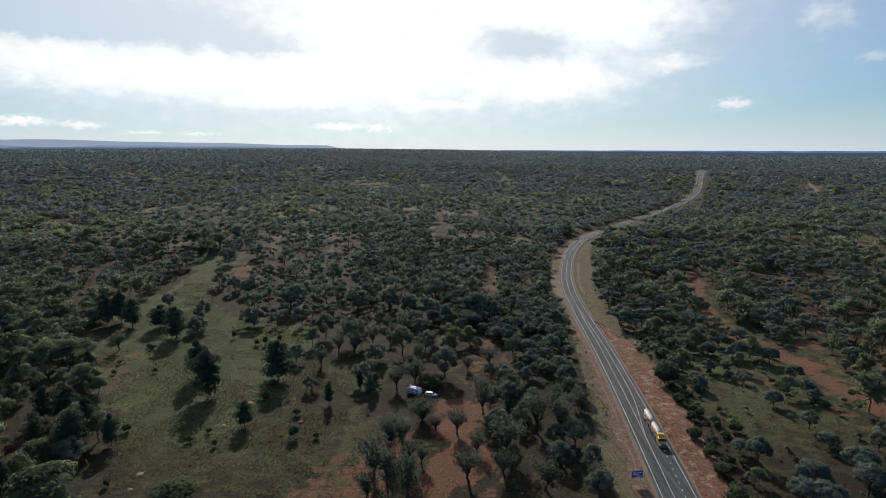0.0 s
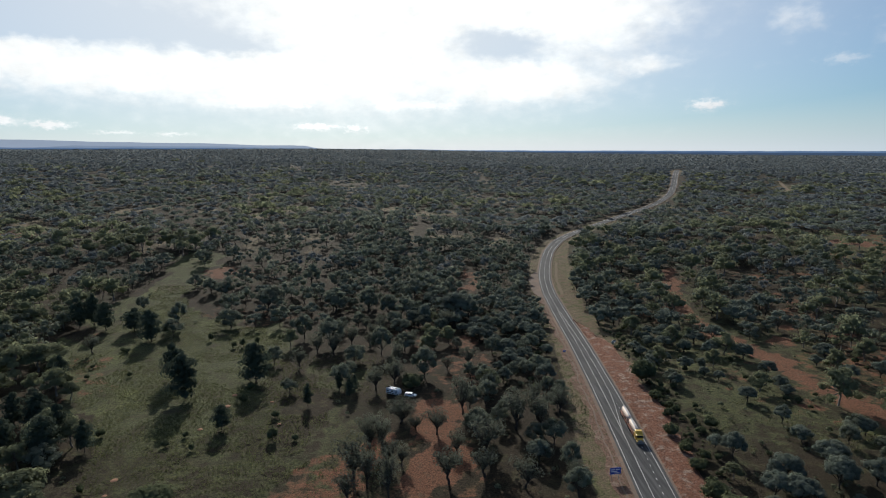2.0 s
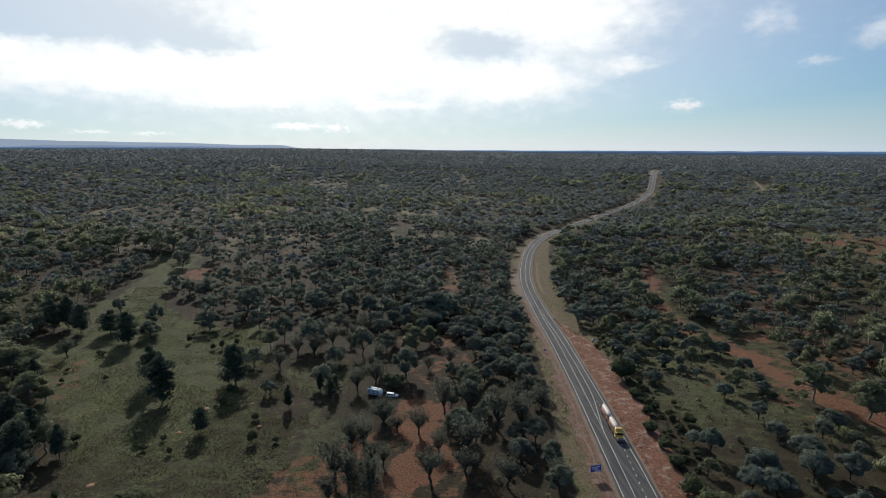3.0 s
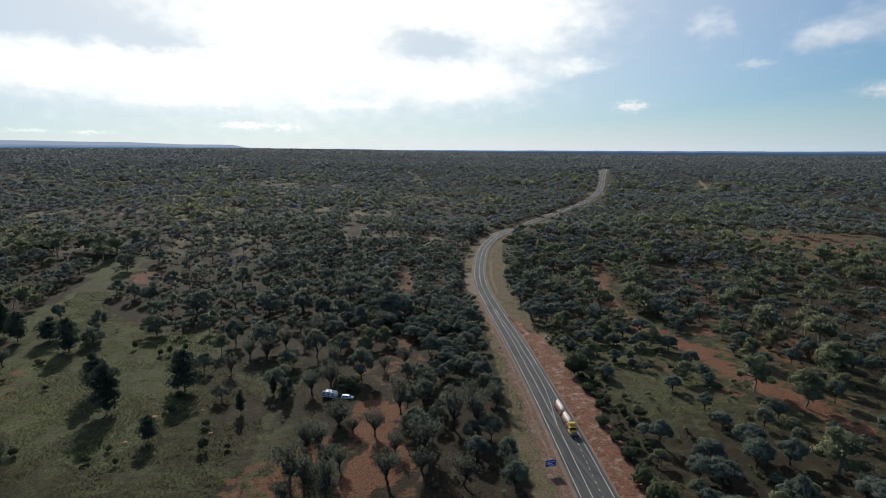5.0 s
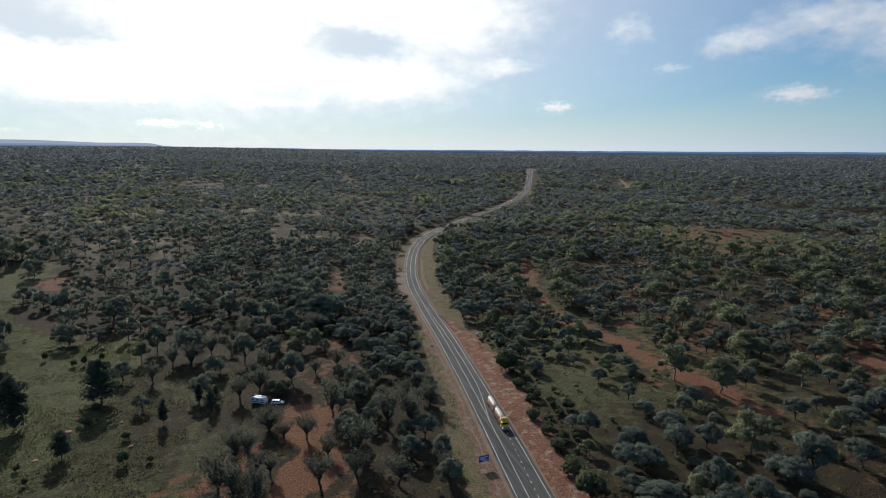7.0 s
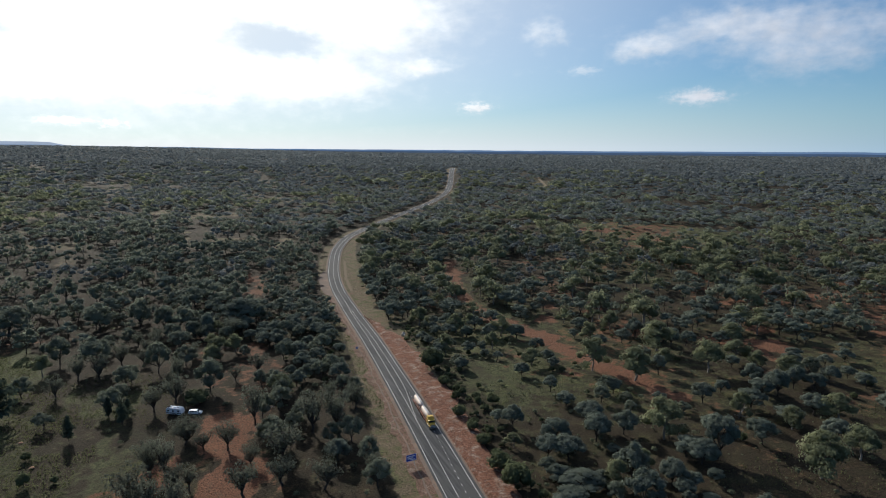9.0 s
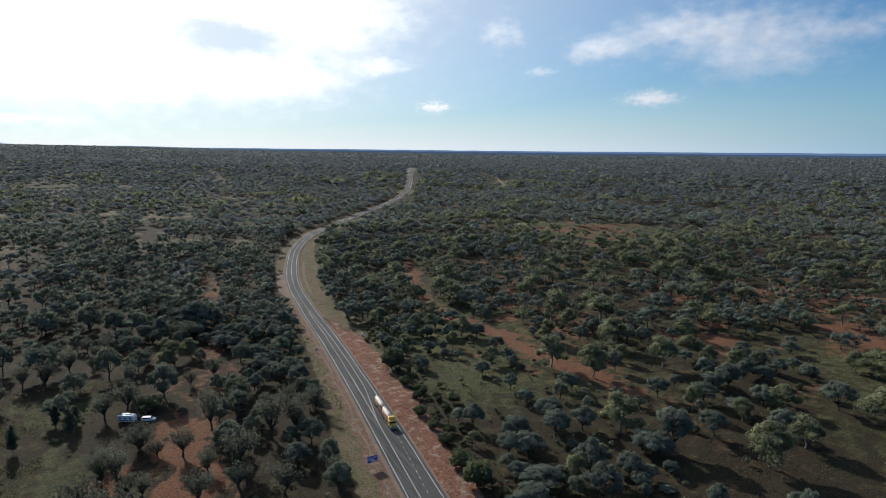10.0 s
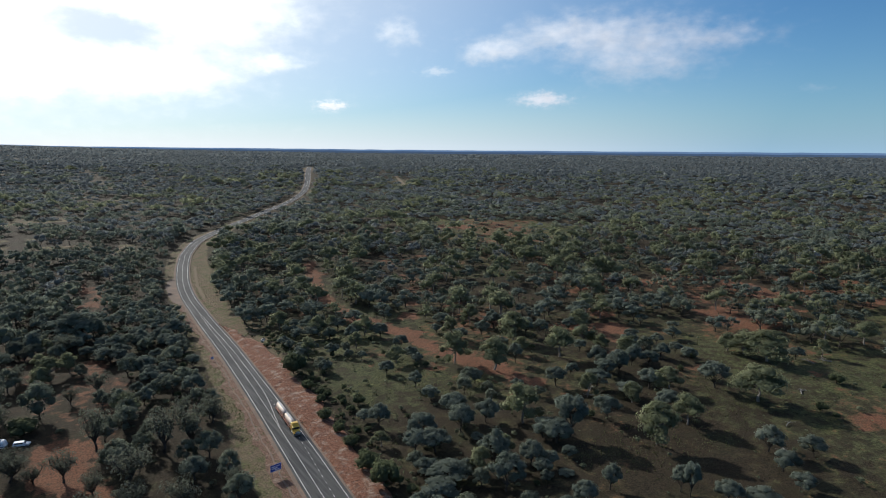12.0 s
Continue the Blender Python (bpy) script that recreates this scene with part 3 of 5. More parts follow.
def ribbon(name, left, right, lift, mat, d0=0.0, d1=1e9, label="", category="", parent=None, rows=2, bulge=None):
    """A strip along the road between two offsets from its left edge line."""
    keep = np.where((DIST >= d0) & (DIST <= d1))[0]
    lo = left(keep) if callable(left) else np.full(len(keep), float(left))
    hi = right(keep) if callable(right) else np.full(len(keep), float(right))
    cols = []
    for u in np.linspace(0, 1, rows):
        p = LINE[keep] + RIGHT[keep] * (lo + (hi - lo) * u)[:, None]
        z = height(p[:, 0], p[:, 1]) + lift + np.hypot(p[:, 0], p[:, 1]) * 0.0003
        if bulge is not None:
            z = z + bulge(u, p)
        cols.append(np.column_stack([p, z]))
    v = np.stack(cols, 1).reshape(-1, 3)
    t = []
    n = len(keep)
    i = np.arange(n - 1)
    for c in range(rows - 1):
        a = i * rows + c
        t += [np.stack([a, a + 1, a + 1 + rows], 1), np.stack([a, a + 1 + rows, a + rows], 1)]
    ob = new(name, mesh_np(name, v, np.concatenate(t), [mat], smooth=True))
    if parent:
        ob.parent = parent
    else:
        tagged(ob, label, category, kind="structure")
    return ob


def along(y):
    """Distance along the road at which it passes a given y."""
    return float(np.interp(y, LINE[:, 1], DIST))


def at_y(*pairs):
    """An offset that changes along the road: pairs of y and offset."""
    ys, vs = [p[0] for p in pairs], [p[1] for p in pairs]
    return lambda keep: np.interp(LINE[keep, 1], ys, vs)


def ragged(f, amount):
    """Makes an edge wander."""
    return lambda keep: f(keep) + amount * (vnoise(LINE[keep, 1], LINE[keep, 0] * 0, 7, 77) + 0.6 * vnoise(LINE[keep, 1], LINE[keep, 0] * 0, 3, 78) - 0.8)


def edge_right(extra):
    return lambda keep: WIDE[keep] + extra


def rough_hump(top, seed):
    def f(u, p):
        return top * math.sin(math.pi * min(1, 0.15 + 0.85 * u)) * (0.5 + vnoise(p[:, 0], p[:, 1], 3.5, seed)) * (0.1 if u in (0.0, 1.0) else 1)
    return f


def build_road():
    ribbon("batter", edge_right(1.9), ragged(at_y((100, 21.5), (150, 21.5), (192, 22), (222, 23.5), (282, 23.5), (310, 19), (345, 10)), 4.0), 0.14, M_BATTER, 0, along(348),
           label="bank of red rocky rubble beside the road", category="bank", rows=10, bulge=rough_hump(0.8, 40))
    ribbon("dirt_strip", ragged(at_y((100, -7.5), (200, -7.0), (300, -5.5), (390, -4.5)), 3.2), -1.9, 0.13, M_SOIL, 0, along(396), label="red-brown bare earth worn beside the road", category="dirt", rows=8)
    ribbon("windrow", ragged(at_y((100, -5.0), (200, -4.6), (300, -4.0), (390, -3.4)), 1.0), ragged(at_y((100, -4.5), (200, -4.0), (300, -3.5), (390, -3.0)), 1.2), 0.19, M_GRAVEL, 0, along(390), label="low ridge of pale gravel along the shoulder", category="gravel", rows=3)
    ribbon("shoulder", -2.1, 0.0, 0.17, M_GRAVEL, label="pale gravel road shoulder", category="shoulder", rows=3)
    ribbon("shoulder", edge_right(0.3), edge_right(2.0), 0.16, M_GRAVEL, label="gravel road shoulder below the rubble bank", category="shoulder", rows=3)
    ribbon("layby", ragged(at_y((392, -3.0), (410, -7.0), (445, -8.0), (470, -4.0)), 1.5), -1.6, 0.20, M_GRAVEL, along(394), along(468), label="grey gravel pull-off beside the bend", category="gravel", rows=4)
    ribbon("sand_strip", ragged(lambda k: WIDE[k] + 4.4, 0.9), ragged(lambda k: WIDE[k] + 6.4, 1.0), 0.13, M_SAND, along(402), along(500), label="pale sandy strip worn in the verge", category="sand", rows=4)
    road = ribbon("road", -0.9, edge_right(1.1), 0.24, M_ASPHALT, label="grey asphalt highway with white lane markings", category="road", rows=4)
    # a pale dirt track far off in the woods
    way = [(500, 850), (540, 905), (590, 966), (641, 1071), (696, 1182)]
    v = []
    for k in np.linspace(0, 4, 41):
        cx, cy = np.interp(k, range(5), [p[0] for p in way]), np.interp(k, range(5), [p[1] for p in way])
        for s in (-2.6, 2.6):
            v.append((cx + s, cy - 0.5 * s, float(height(cx, cy)) + 0.9))
    i = np.arange(40) * 2
    me = mesh_np("dirt_track", v, np.concatenate([np.stack([i, i + 1, i + 3], 1), np.stack([i, i + 3, i + 2], 1)]), [M_SAND], smooth=True)
    tagged(new("dirt_track", me), "pale sandy track through the far woodland", "track", kind="structure")
    z = 0.27
    ribbon("edge_line", -0.065, 0.065, z, M_PAINT, parent=road)
    ribbon("edge_line", edge_right(-0.065), edge_right(0.065), z, M_PAINT, parent=road)
    split = along(366)
    ribbon("centre_line", at_y((100, 3.28), (200, 3.36), (366, 3.35)), at_y((100, 3.40), (200, 3.48), (366, 3.47)), z, M_PAINT, d1=split, parent=road)
    ribbon("taper_line", at_y((201, 3.5), (212, 4.2), (225, 5.45), (237, 6.2), (260, 6.2), (300, 5.8), (340, 5.0), (366, 4.3)),
           at_y((201, 3.62), (212, 4.32), (225, 5.57), (237, 6.32), (260, 6.32), (300, 5.92), (340, 5.12), (366, 4.42)), z, M_PAINT, along(201), split, parent=road)
    ribbon("centre_line", lambda k: WIDE[k] / 2 - 0.06, lambda k: WIDE[k] / 2 + 0.06, z, M_PAINT, split, parent=road)
    # bar across the head of the painted island
    ribbon("island_bar", 3.3, 4.5, z + 0.01, M_PAINT, along(366), along(366) + 3.2, parent=road)
    # lane dashes
    d = along(60)
    while d < along(228):
        k = float(np.interp(d, DIST, LINE[:, 1]))
        o = float(np.interp(k, [60, 150, 170, 195, 210, 228], [6.1, 6.1, 6.8, 7.6, 7.3, 6.6]))
        i = int(np.argmin(np.abs(DIST - d)))
        c = np.array([np.interp(d, DIST, LINE[:, 0]), k]) + RIGHT[i] * o
        f = np.array([-RIGHT[i][1], RIGHT[i][0]])
        q = [c - f * 0.55 - RIGHT[i] * 0.08, c - f * 0.55 + RIGHT[i] * 0.08, c + f * 0.55 + RIGHT[i] * 0.08, c + f * 0.55 - RIGHT[i] * 0.08]
        v = [(*p, 0.27 + math.hypot(*p) * 0.0003) for p in q]
        new("lane_dash", mesh_np("lane_dash", v, [(0, 1, 2), (0, 2, 3)], [M_PAINT])).parent = road
        d += 4.0


build_road()


# ---- far hills ----
def far_strip(name, radius, az, el, mat, label):
    """A far ridge of land, given by headings and heights in degrees as seen from the clearing."""
    a = np.radians(np.arange(az[0], az[-1] + 0.01, 0.25))
    e = np.interp(np.degrees(a), az, el) + (vnoise(np.degrees(a), a * 0, 1.3, 5) - 0.5) * 0.035
    top = 100 + radius * np.tan(np.radians(e))
    n = len(a)
    v = np.concatenate([np.column_stack([radius * np.sin(a), radius * np.cos(a), top]),
                        np.column_stack([(radius - 60) * np.sin(a), (radius - 60) * np.cos(a), np.full(n, -20.0)])])
    i = np.arange(n - 1)
    t = np.concatenate([np.stack([i, i + 1, i + 1 + n], 1), np.stack([i, i + 1 + n, i + n], 1)])
    tagged(new(name, mesh_np(name, v, t, [mat], smooth=True)), label, "hills", kind="structure")


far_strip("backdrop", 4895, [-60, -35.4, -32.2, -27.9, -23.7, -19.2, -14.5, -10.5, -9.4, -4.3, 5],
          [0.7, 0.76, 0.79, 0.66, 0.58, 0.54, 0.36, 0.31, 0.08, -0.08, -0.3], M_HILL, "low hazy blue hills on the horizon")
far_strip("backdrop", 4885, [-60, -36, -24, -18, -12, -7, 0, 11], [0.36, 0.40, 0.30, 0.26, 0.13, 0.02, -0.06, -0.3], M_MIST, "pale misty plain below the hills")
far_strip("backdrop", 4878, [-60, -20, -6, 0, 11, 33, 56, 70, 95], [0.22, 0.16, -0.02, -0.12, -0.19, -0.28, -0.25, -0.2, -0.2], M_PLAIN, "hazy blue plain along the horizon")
far_strip("backdrop", 4868, [-60, -20, 0, 11, 33, 56, 70, 95], [0.10, 0.06, -0.2, -0.30, -0.42, -0.41, -0.36, -0.36], M_WOODS, "hazy blue woods before the far plain")


# ---- trees ----
def ico(level):
    bm = bmesh.new()
    bmesh.ops.create_icosphere(bm, subdivisions=level, radius=1.0)
    bm.verts.ensure_lookup_table()
    v = np.array([p.co[:] for p in bm.verts])
    t = np.array([[p.index for p in f.verts] for f in bm.faces])
    bm.free()
    return v, t


ICO = {1: ico(1), 2: ico(2)}


def lump(rng, c, r, level=1, cut=-0.3):
    """An uneven dome of foliage, open below."""
    v, t = ICO[level]
    w = v * (1 + (rng.random(len(v)) - 0.5) * 0.55)[:, None] * np.array(r) + np.array(c)
    return w, t[v[t].mean(1)[:, 2] > cut]


def sprays(rng, mid, rad, n, size):
    """Ragged leaf sprays over a dome."""
    d = rng.normal(size=(n, 3))
    d[:, 2] = np.abs(d[:, 2]) - 0.2
    d /= np.linalg.norm(d, axis=1)[:, None]
    p = np.array(mid) + d * rad * (0.85 + 0.35 * rng.random((n, 1)))
    f = d + rng.normal(size=(n, 3)) * 0.2
    f /= np.linalg.norm(f, axis=1)[:, None]
    u = np.cross(f, rng.normal(size=(n, 3)))
    u /= np.linalg.norm(u, axis=1)[:, None]
    v = np.cross(f, u)
    s = size * (0.6 + 0.8 * rng.random((n, 1)))
    return np.stack([p - u * s - v * s * 0.5, p + v * s, p + u * s - v * s * 0.5], 1).reshape(-1, 3), np.arange(n * 3).reshape(-1, 3)


def clump(rng, c, r, leaves, size, level=1, core=0.8, mid=None, loose=0.26):
    """A clump of foliage: an uneven core set about with many small leaf sprays."""
    parts = []
    c, r = np.array(c, float), np.array(r, float)
    if level:
        v, t = ICO[level]
        bumps = 1 + (rng.random(len(v)) - 0.5) * 0.5
        parts.append((v * bumps[:, None] * r * core + c, t))
    if leaves:
        d = rng.normal(size=(leaves, 3))
        d[:, 2] = np.where(d[:, 2] < -0.5, -d[:, 2], d[:, 2])
        d /= np.linalg.norm(d, axis=1)[:, None]
        p = c + d * r * (0.75 + 0.42 * rng.random((leaves, 1)))
        n = d
        if mid is not None:
            e = p - np.array(mid)
            n = d * 0.4 + e / np.linalg.norm(e, axis=1)[:, None] * 0.8
        n = n + rng.normal(size=(leaves, 3)) * loose
        n /= np.linalg.norm(n, axis=1)[:, None]
        u = np.cross(n, rng.normal(size=(leaves, 3)))
        u /= np.linalg.norm(u, axis=1)[:, None]
        w = np.cross(n, u)
        s = size * (0.55 + 0.9 * rng.random((leaves, 1)))
        q = np.stack([p - u * s * 0.6 - w * s * 0.25, p + w * s * 0.62, p + u * s * 0.6 - w * s * 0.25], 1).reshape(-1, 3)
        parts.append((q, np.arange(leaves * 3).reshape(-1, 3)))
    return join(parts)


def limb(p, q, r0, r1, sides=5):
    """A tapered limb between two points."""
    p, q = np.array(p, float), np.array(q, float)
    d = (q - p) / (np.linalg.norm(q - p) or 1)
    u = np.cross(d, (0.3, 0.9, 0.2))
    u /= np.linalg.norm(u)
    w = np.cross(d, u)
    a = np.arange(sides) * 2 * math.pi / sides
    ring = np.cos(a)[:, None] * u + np.sin(a)[:, None] * w
    v = np.concatenate([p + ring * r0, q + ring * r1])
    i = np.arange(sides)
    j = (i + 1) % sides
    return v, np.concatenate([np.stack([i, j, j + sides], 1), np.stack([i, j + sides, i + sides], 1)])


def tree_shape(kind, seed, detail):
    """Wood and crown of a tree one metre high and one metre wide. detail: 3 near, 2 middle, 1 far, 0 to -2 farthest."""
    rng = np.random.default_rng(seed)
    wood, crown = [], []
    lv, firm = 1, 1.0 if detail == 3 else 0.86
    nl = {3: 1.75, 2: 0.62}.get(detail, 0.0)
    sz = {3: 0.81, 2: 1.15}.get(detail, 1.0)
    nc = {3: 1.0, 2: 0.40, 1: 0.19}.get(detail, 0.0)
    sides = 5 if detail == 3 else 3
    grow = {3: 1.0, 2: 1.3}.get(detail, 1.0)

    def stem(top, r0, r1, wiggle=0.04, base=(0, 0, 0), n=3):
        p = np.array(base, float)
        for k in range(n if detail == 3 else 1):
            m = n if detail == 3 else 1
            q = np.array(base) + (np.array(top) - np.array(base)) * (k + 1) / m
            if k < m - 1:
                q = q + (rng.random(3) - 0.5) * wiggle * 2
            wood.append(limb(p, q, r0 + (r1 - r0) * k / m, r0 + (r1 - r0) * (k + 1) / m, sides))
            p = q
        return p

    if kind == "shrub":
        stem((0, 0, 0.4), 0.03, 0.01)
    elif kind in ("mulga", "scrub", "mallee"):
        n = max(3 if detail else 1, int((17 if kind == "mulga" else 14) * nc))
        fork = stem((rng.normal() * 0.03, rng.normal() * 0.03, 0.20), 0.030, 0.022, 0.02, n=2)
        lean = rng.normal(size=2) * 0.05
        for k in range(n):
            a = 2.4 * k + rng.random() * 0.7
            up = 1 - (k + 0.5) / n * (0.95 if kind == "mulga" else 1.15)
            rr = math.sqrt(max(0.0, 1 - up * up)) * 0.36 * (0.85 + 0.3 * rng.random())
            z = (0.50 if kind == "mulga" else 0.46) + 0.36 * up + rng.normal() * 0.035
            if kind == "mulga":
                r = np.array([0.155, 0.155, 0.12]) * (0.75 + 0.5 * rng.random())
            else:
                r = np.array([0.165, 0.165, 0.14]) * (0.65 + 0.7 * rng.random())
            c = (rr * math.cos(a) + lean[0] * z, rr * math.sin(a) + lean[1] * z, z)
            crown.append(clump(rng, c, r * grow, int((52 if kind == "mulga" else 60) * nl), 0.058 * sz, lv, firm * (0.84 if kind == "mulga" else 0.72), (0, 0, 0.35), 0.26))
            if detail == 3 and k % 2 == 0 or k < 3:
                stem((c[0], c[1], c[2] - 0.04), 0.014, 0.005, 0.03, fork, 2)
    elif kind == "gum":
        n = max(2 if detail else 1, int(15 * nc))
        fork = stem((rng.normal() * 0.04, rng.normal() * 0.04, 0.34), 0.030, 0.022, 0.03)
        for k in range(n):
            a = 2.4 * k + rng.random()
            rr = 0.40 * math.sqrt((k + 0.4) / n) * (0.7 + 0.45 * rng.random())
            z = 0.88 - 0.42 * (rr / 0.4) ** 1.5 - 0.24 * rng.random()
            r = np.array([0.15, 0.15, 0.10]) * (0.7 + 0.8 * rng.random()) * (1.3 if detail == 2 else 1.0)
            c = (rr * math.cos(a), rr * math.sin(a), z)
            crown.append(clump(rng, c, r * grow, int(85 * nl), 0.047 * sz, lv, 0.70 * firm, (0, 0, 0.42)))
            if detail == 3 or k < 3:
                stem((c[0], c[1], c[2] + 0.03), 0.022, 0.006, 0.05, fork, 3)
    elif kind == "pine":
        n = max(2, int(14 * nc))
        stem((0, 0, 0.95), 0.022, 0.006, 0.01)
        for k in range(n):
            z = 0.17 + 0.75 * k / n
            w = 0.36 * math.sin(math.pi * (0.26 + 0.66 * k / n)) ** 0.8 * (0.75 + 0.5 * rng.random())
            a = 2.4 * k
            c = (w * 0.55 * math.cos(a), w * 0.55 * math.sin(a), z + rng.normal() * 0.02)
            crown.append(clump(rng, c, np.array([w * 0.75, w * 0.75, 0.10]) * grow * (0.85 + 0.3 * rng.random()), int(78 * nl), 0.066 * sz, lv, 0.5))
        crown.append(clump(rng, (0, 0, 0.92), (0.07, 0.07, 0.09), int(20 * nl), 0.06 * sz, lv, 0.7))
    elif kind == "bare":
        fork = stem((rng.normal() * 0.04, rng.normal() * 0.04, 0.20), 0.036, 0.028, 0.03)
        n = max(3, int(13 * nc))
        for k in range(n):
            a = 2.4 * k + rng.random()
            rr = 0.36 * math.sqrt((k + 0.5) / n) * (0.8 + 0.4 * rng.random())
            c = np.array([rr * math.cos(a), rr * math.sin(a), 0.60 + 0.38 * rng.random() * (1.15 - rr)])
            end = stem(c, 0.018, 0.006, 0.06, fork, 3)
            if detail == 3:
                for _ in range(6):
                    foot = end - (end - fork) * rng.random() * 0.5
                    wood.append(limb(foot, foot + rng.normal(size=3) * (0.09, 0.09, 0.05) + (0, 0, 0.05), 0.006, 0.002, 3))
                for u in (0.52, 0.78, 1.0):
                    m = fork + (c - fork) * u + rng.normal(size=3) * 0.035
                    crown.append(clump(rng, m, np.array([0.12, 0.12, 0.11]) * (0.7 + 0.7 * rng.random()), int(20 * nl), 0.038, 0, 0.6, None, 0.5))
            else:
                crown.append(clump(rng, c, np.array([0.165, 0.165, 0.12]) * grow * (0.7 + 0.6 * rng.random()), int(92 * nl), 0.056 * sz, lv, 0.6))
    else:
        n = max(2, int(6 * nc))
        stem((0, 0, 0.5), 0.03, 0.01)
        for k in range(n):
            a = 2.4 * k
            rr = 0.0 if k == 0 else 0.26
            crown.append(clump(rng, (rr * math.cos(a), rr * math.sin(a), 0.42 + 0.16 * rng.random() + (0.12 if k == 0 else 0)),
                               np.array([0.26, 0.26, 0.32]) * grow * (0.8 + 0.4 * rng.random()), int(44 * nl), 0.10 * sz, lv, 0.85))
    if detail <= 1 or kind == "shrub":
        # far crowns and low shrubs: a small core under a few rounded heads of ragged sprays
        tall = {"gum": 0.30, "scrub": 0.25}.get(kind, 0.20)
        crown = []
        if detail < 0:
            m, q = (0, 0, 0.55), np.array([0.40, 0.40, 0.38])
            crown = [sprays(rng, m, q, 15 if detail == -1 else 9, 0.20 if detail == -1 else 0.27)]
        else:
            n, leaves, size = (4, 17, 0.088) if detail == 1 and kind != "shrub" else (2, 13, 0.14)
            crown = [lump(rng, (0, 0, 0.55), (0.27, 0.27, 0.26), 1, -0.1)]
            for k in range(n):
                a = 6.283 * k / max(n - 1, 1) + rng.random() * 1.2
                rr = 0.0 if k == 0 and n > 2 else (0.27 if n > 2 else 0.17) * (0.75 + 0.5 * rng.random())
                m = (rr * math.cos(a), rr * math.sin(a), (0.72 if rr == 0 else 0.50 + 0.2 * rng.random()) - (0.0 if n > 2 else 0.05))
                q = np.array([0.23, 0.23, tall] if n > 2 else [0.33, 0.33, tall * 1.6]) * (0.75 + 0.5 * rng.random())
                crown.append(sprays(rng, m, q, leaves, size))
    w, c = join(wood), join(crown)
    if detail <= 1:
        w = w[0][:6], w[1][:6]
    # a full metre wide and high
    v = c[0]
    span = max(np.ptp(v[:, 0]), np.ptp(v[:, 1]))
    for a in (w[0], v):
        a[:, :2] /= span
        a[:, 2] /= v[:, 2].max() if a is not v else 1
    v[:, 2] /= v[:, 2].max()
    return w, c


TAGS = {
    "mulga": ("mulga_tree", "spreading grey-green mulga with layered crown on red earth", M_BARK),
    "scrub": ("scrub_tree", "dull green scrub tree with a ragged crown", M_BARK),
    "gum": ("gum_tree", "tall olive-green gum tree with pale forked trunk", M_PALE),
    "pine": ("cypress_pine", "dark green upright cypress pine in grass", M_BARK),
    "bare": ("grey_tree", "thin grey tree, half bare, with crooked limbs", M_BARK),
    "bush": ("bush", "low green bush on the ground", M_BARK),
}
PROTO = {}


def tree_thing(kind, variant, x, y, h, w, rng):
    """Stands a tree of its own on the ground."""
    key = (kind, variant)
    name, label, wood_mat = TAGS[kind]
    s = np.array((w, w, h))
    m = Matrix.LocRotScale((x, y, float(height(x, y)) - 0.05), Euler((0, 0, rng.random() * 6.283)), Vector(s))
    if key not in PROTO:
        (wv, wt), (cv, ct) = tree_shape(kind, 11 + variant * 7, 3)
        root = new(name)
        root.empty_display_size = 0.2
        for n, v, t, mat in (("trunk", wv, wt, wood_mat), ("crown", cv, ct, LEAF[kind])):
            new(n, mesh_np(n, v, t, [mat], smooth=n == "crown")).parent = root
        tagged(root, label, "bush" if kind == "bush" else "tree", group=name + "s")
        root.matrix_basis = m
        PROTO[key] = root
        return
    src = PROTO[key]
    made = copy_thing(src, Matrix.Identity(4))
    made.matrix_basis = m


PINE = [
    (-108.6, 259.4, 15.7, 7.5), (-96.6, 239.3, 17.8, 8.4), (-72.6, 256.4, 15.8, 9.0), (-72.7, 210.4, 8.5, 5),
    (-45.5, 230, 8.6, 3.0), (-34.9, 245, 7.6, 2.2), (-29.8, 237.8, 7.2, 2.7), (-28.7, 244.8, 6.2, 2.2),
    (-123.7, 191, 13.3, 7.9),
    (-141.4, 217.1, 11.5, 8.5), (-124.8, 201.8, 13.2, 5.6), (-159.4, 332.8, 12, 8.3),
    (-142.7, 315.4, 15.5, 8.5), (-175.3, 334, 14.7, 7.7), (-186.6, 343.6, 16.7, 7.2), (-191.8, 338.1, 16.5, 7.7),
]
SCRUB = [
    (-55.6, 243.7, 6.2, 6.6), (-108.3, 339.1, 11.3, 14.2), (-95.4, 372.8, 15.2, 15.6), (-126.9, 435.2, 13.3, 11.5),
    (-131.5, 403.5, 10.4, 10.7), (-143, 409.6, 10.6, 10.1), (-157.9, 422, 10.4, 10.4), (-173.4, 487.3, 12.8, 11.9),
    (-62.9, 316.6, 14.1, 11.5), (-46.5, 303.5, 17.6, 13.4), (-53.2, 367.4, 16.8, 14.7), (-79.6, 434.5, 16.6, 12.3),
    (-20.2, 289.1, 13.8, 9.5), (-36.3, 338.7, 8.3, 7.1), (-72.5, 333.6, 6.2, 3.8), (-69.7, 278.3, 8.8, 8.1),
    (-4.6, 338.6, 8.9, 8.4), (-12.2, 322.5, 9.2, 9.9), (-33, 367.5, 15.8, 12.6), (-20.1, 356.1, 14.6, 10.9),
    (-139, 343.4, 14.1, 9.8), (-135.2, 325.5, 9.6, 10.6), (-169.8, 368.9, 9.9, 7), (0.7, 257.5, 16.6, 12.4),
]
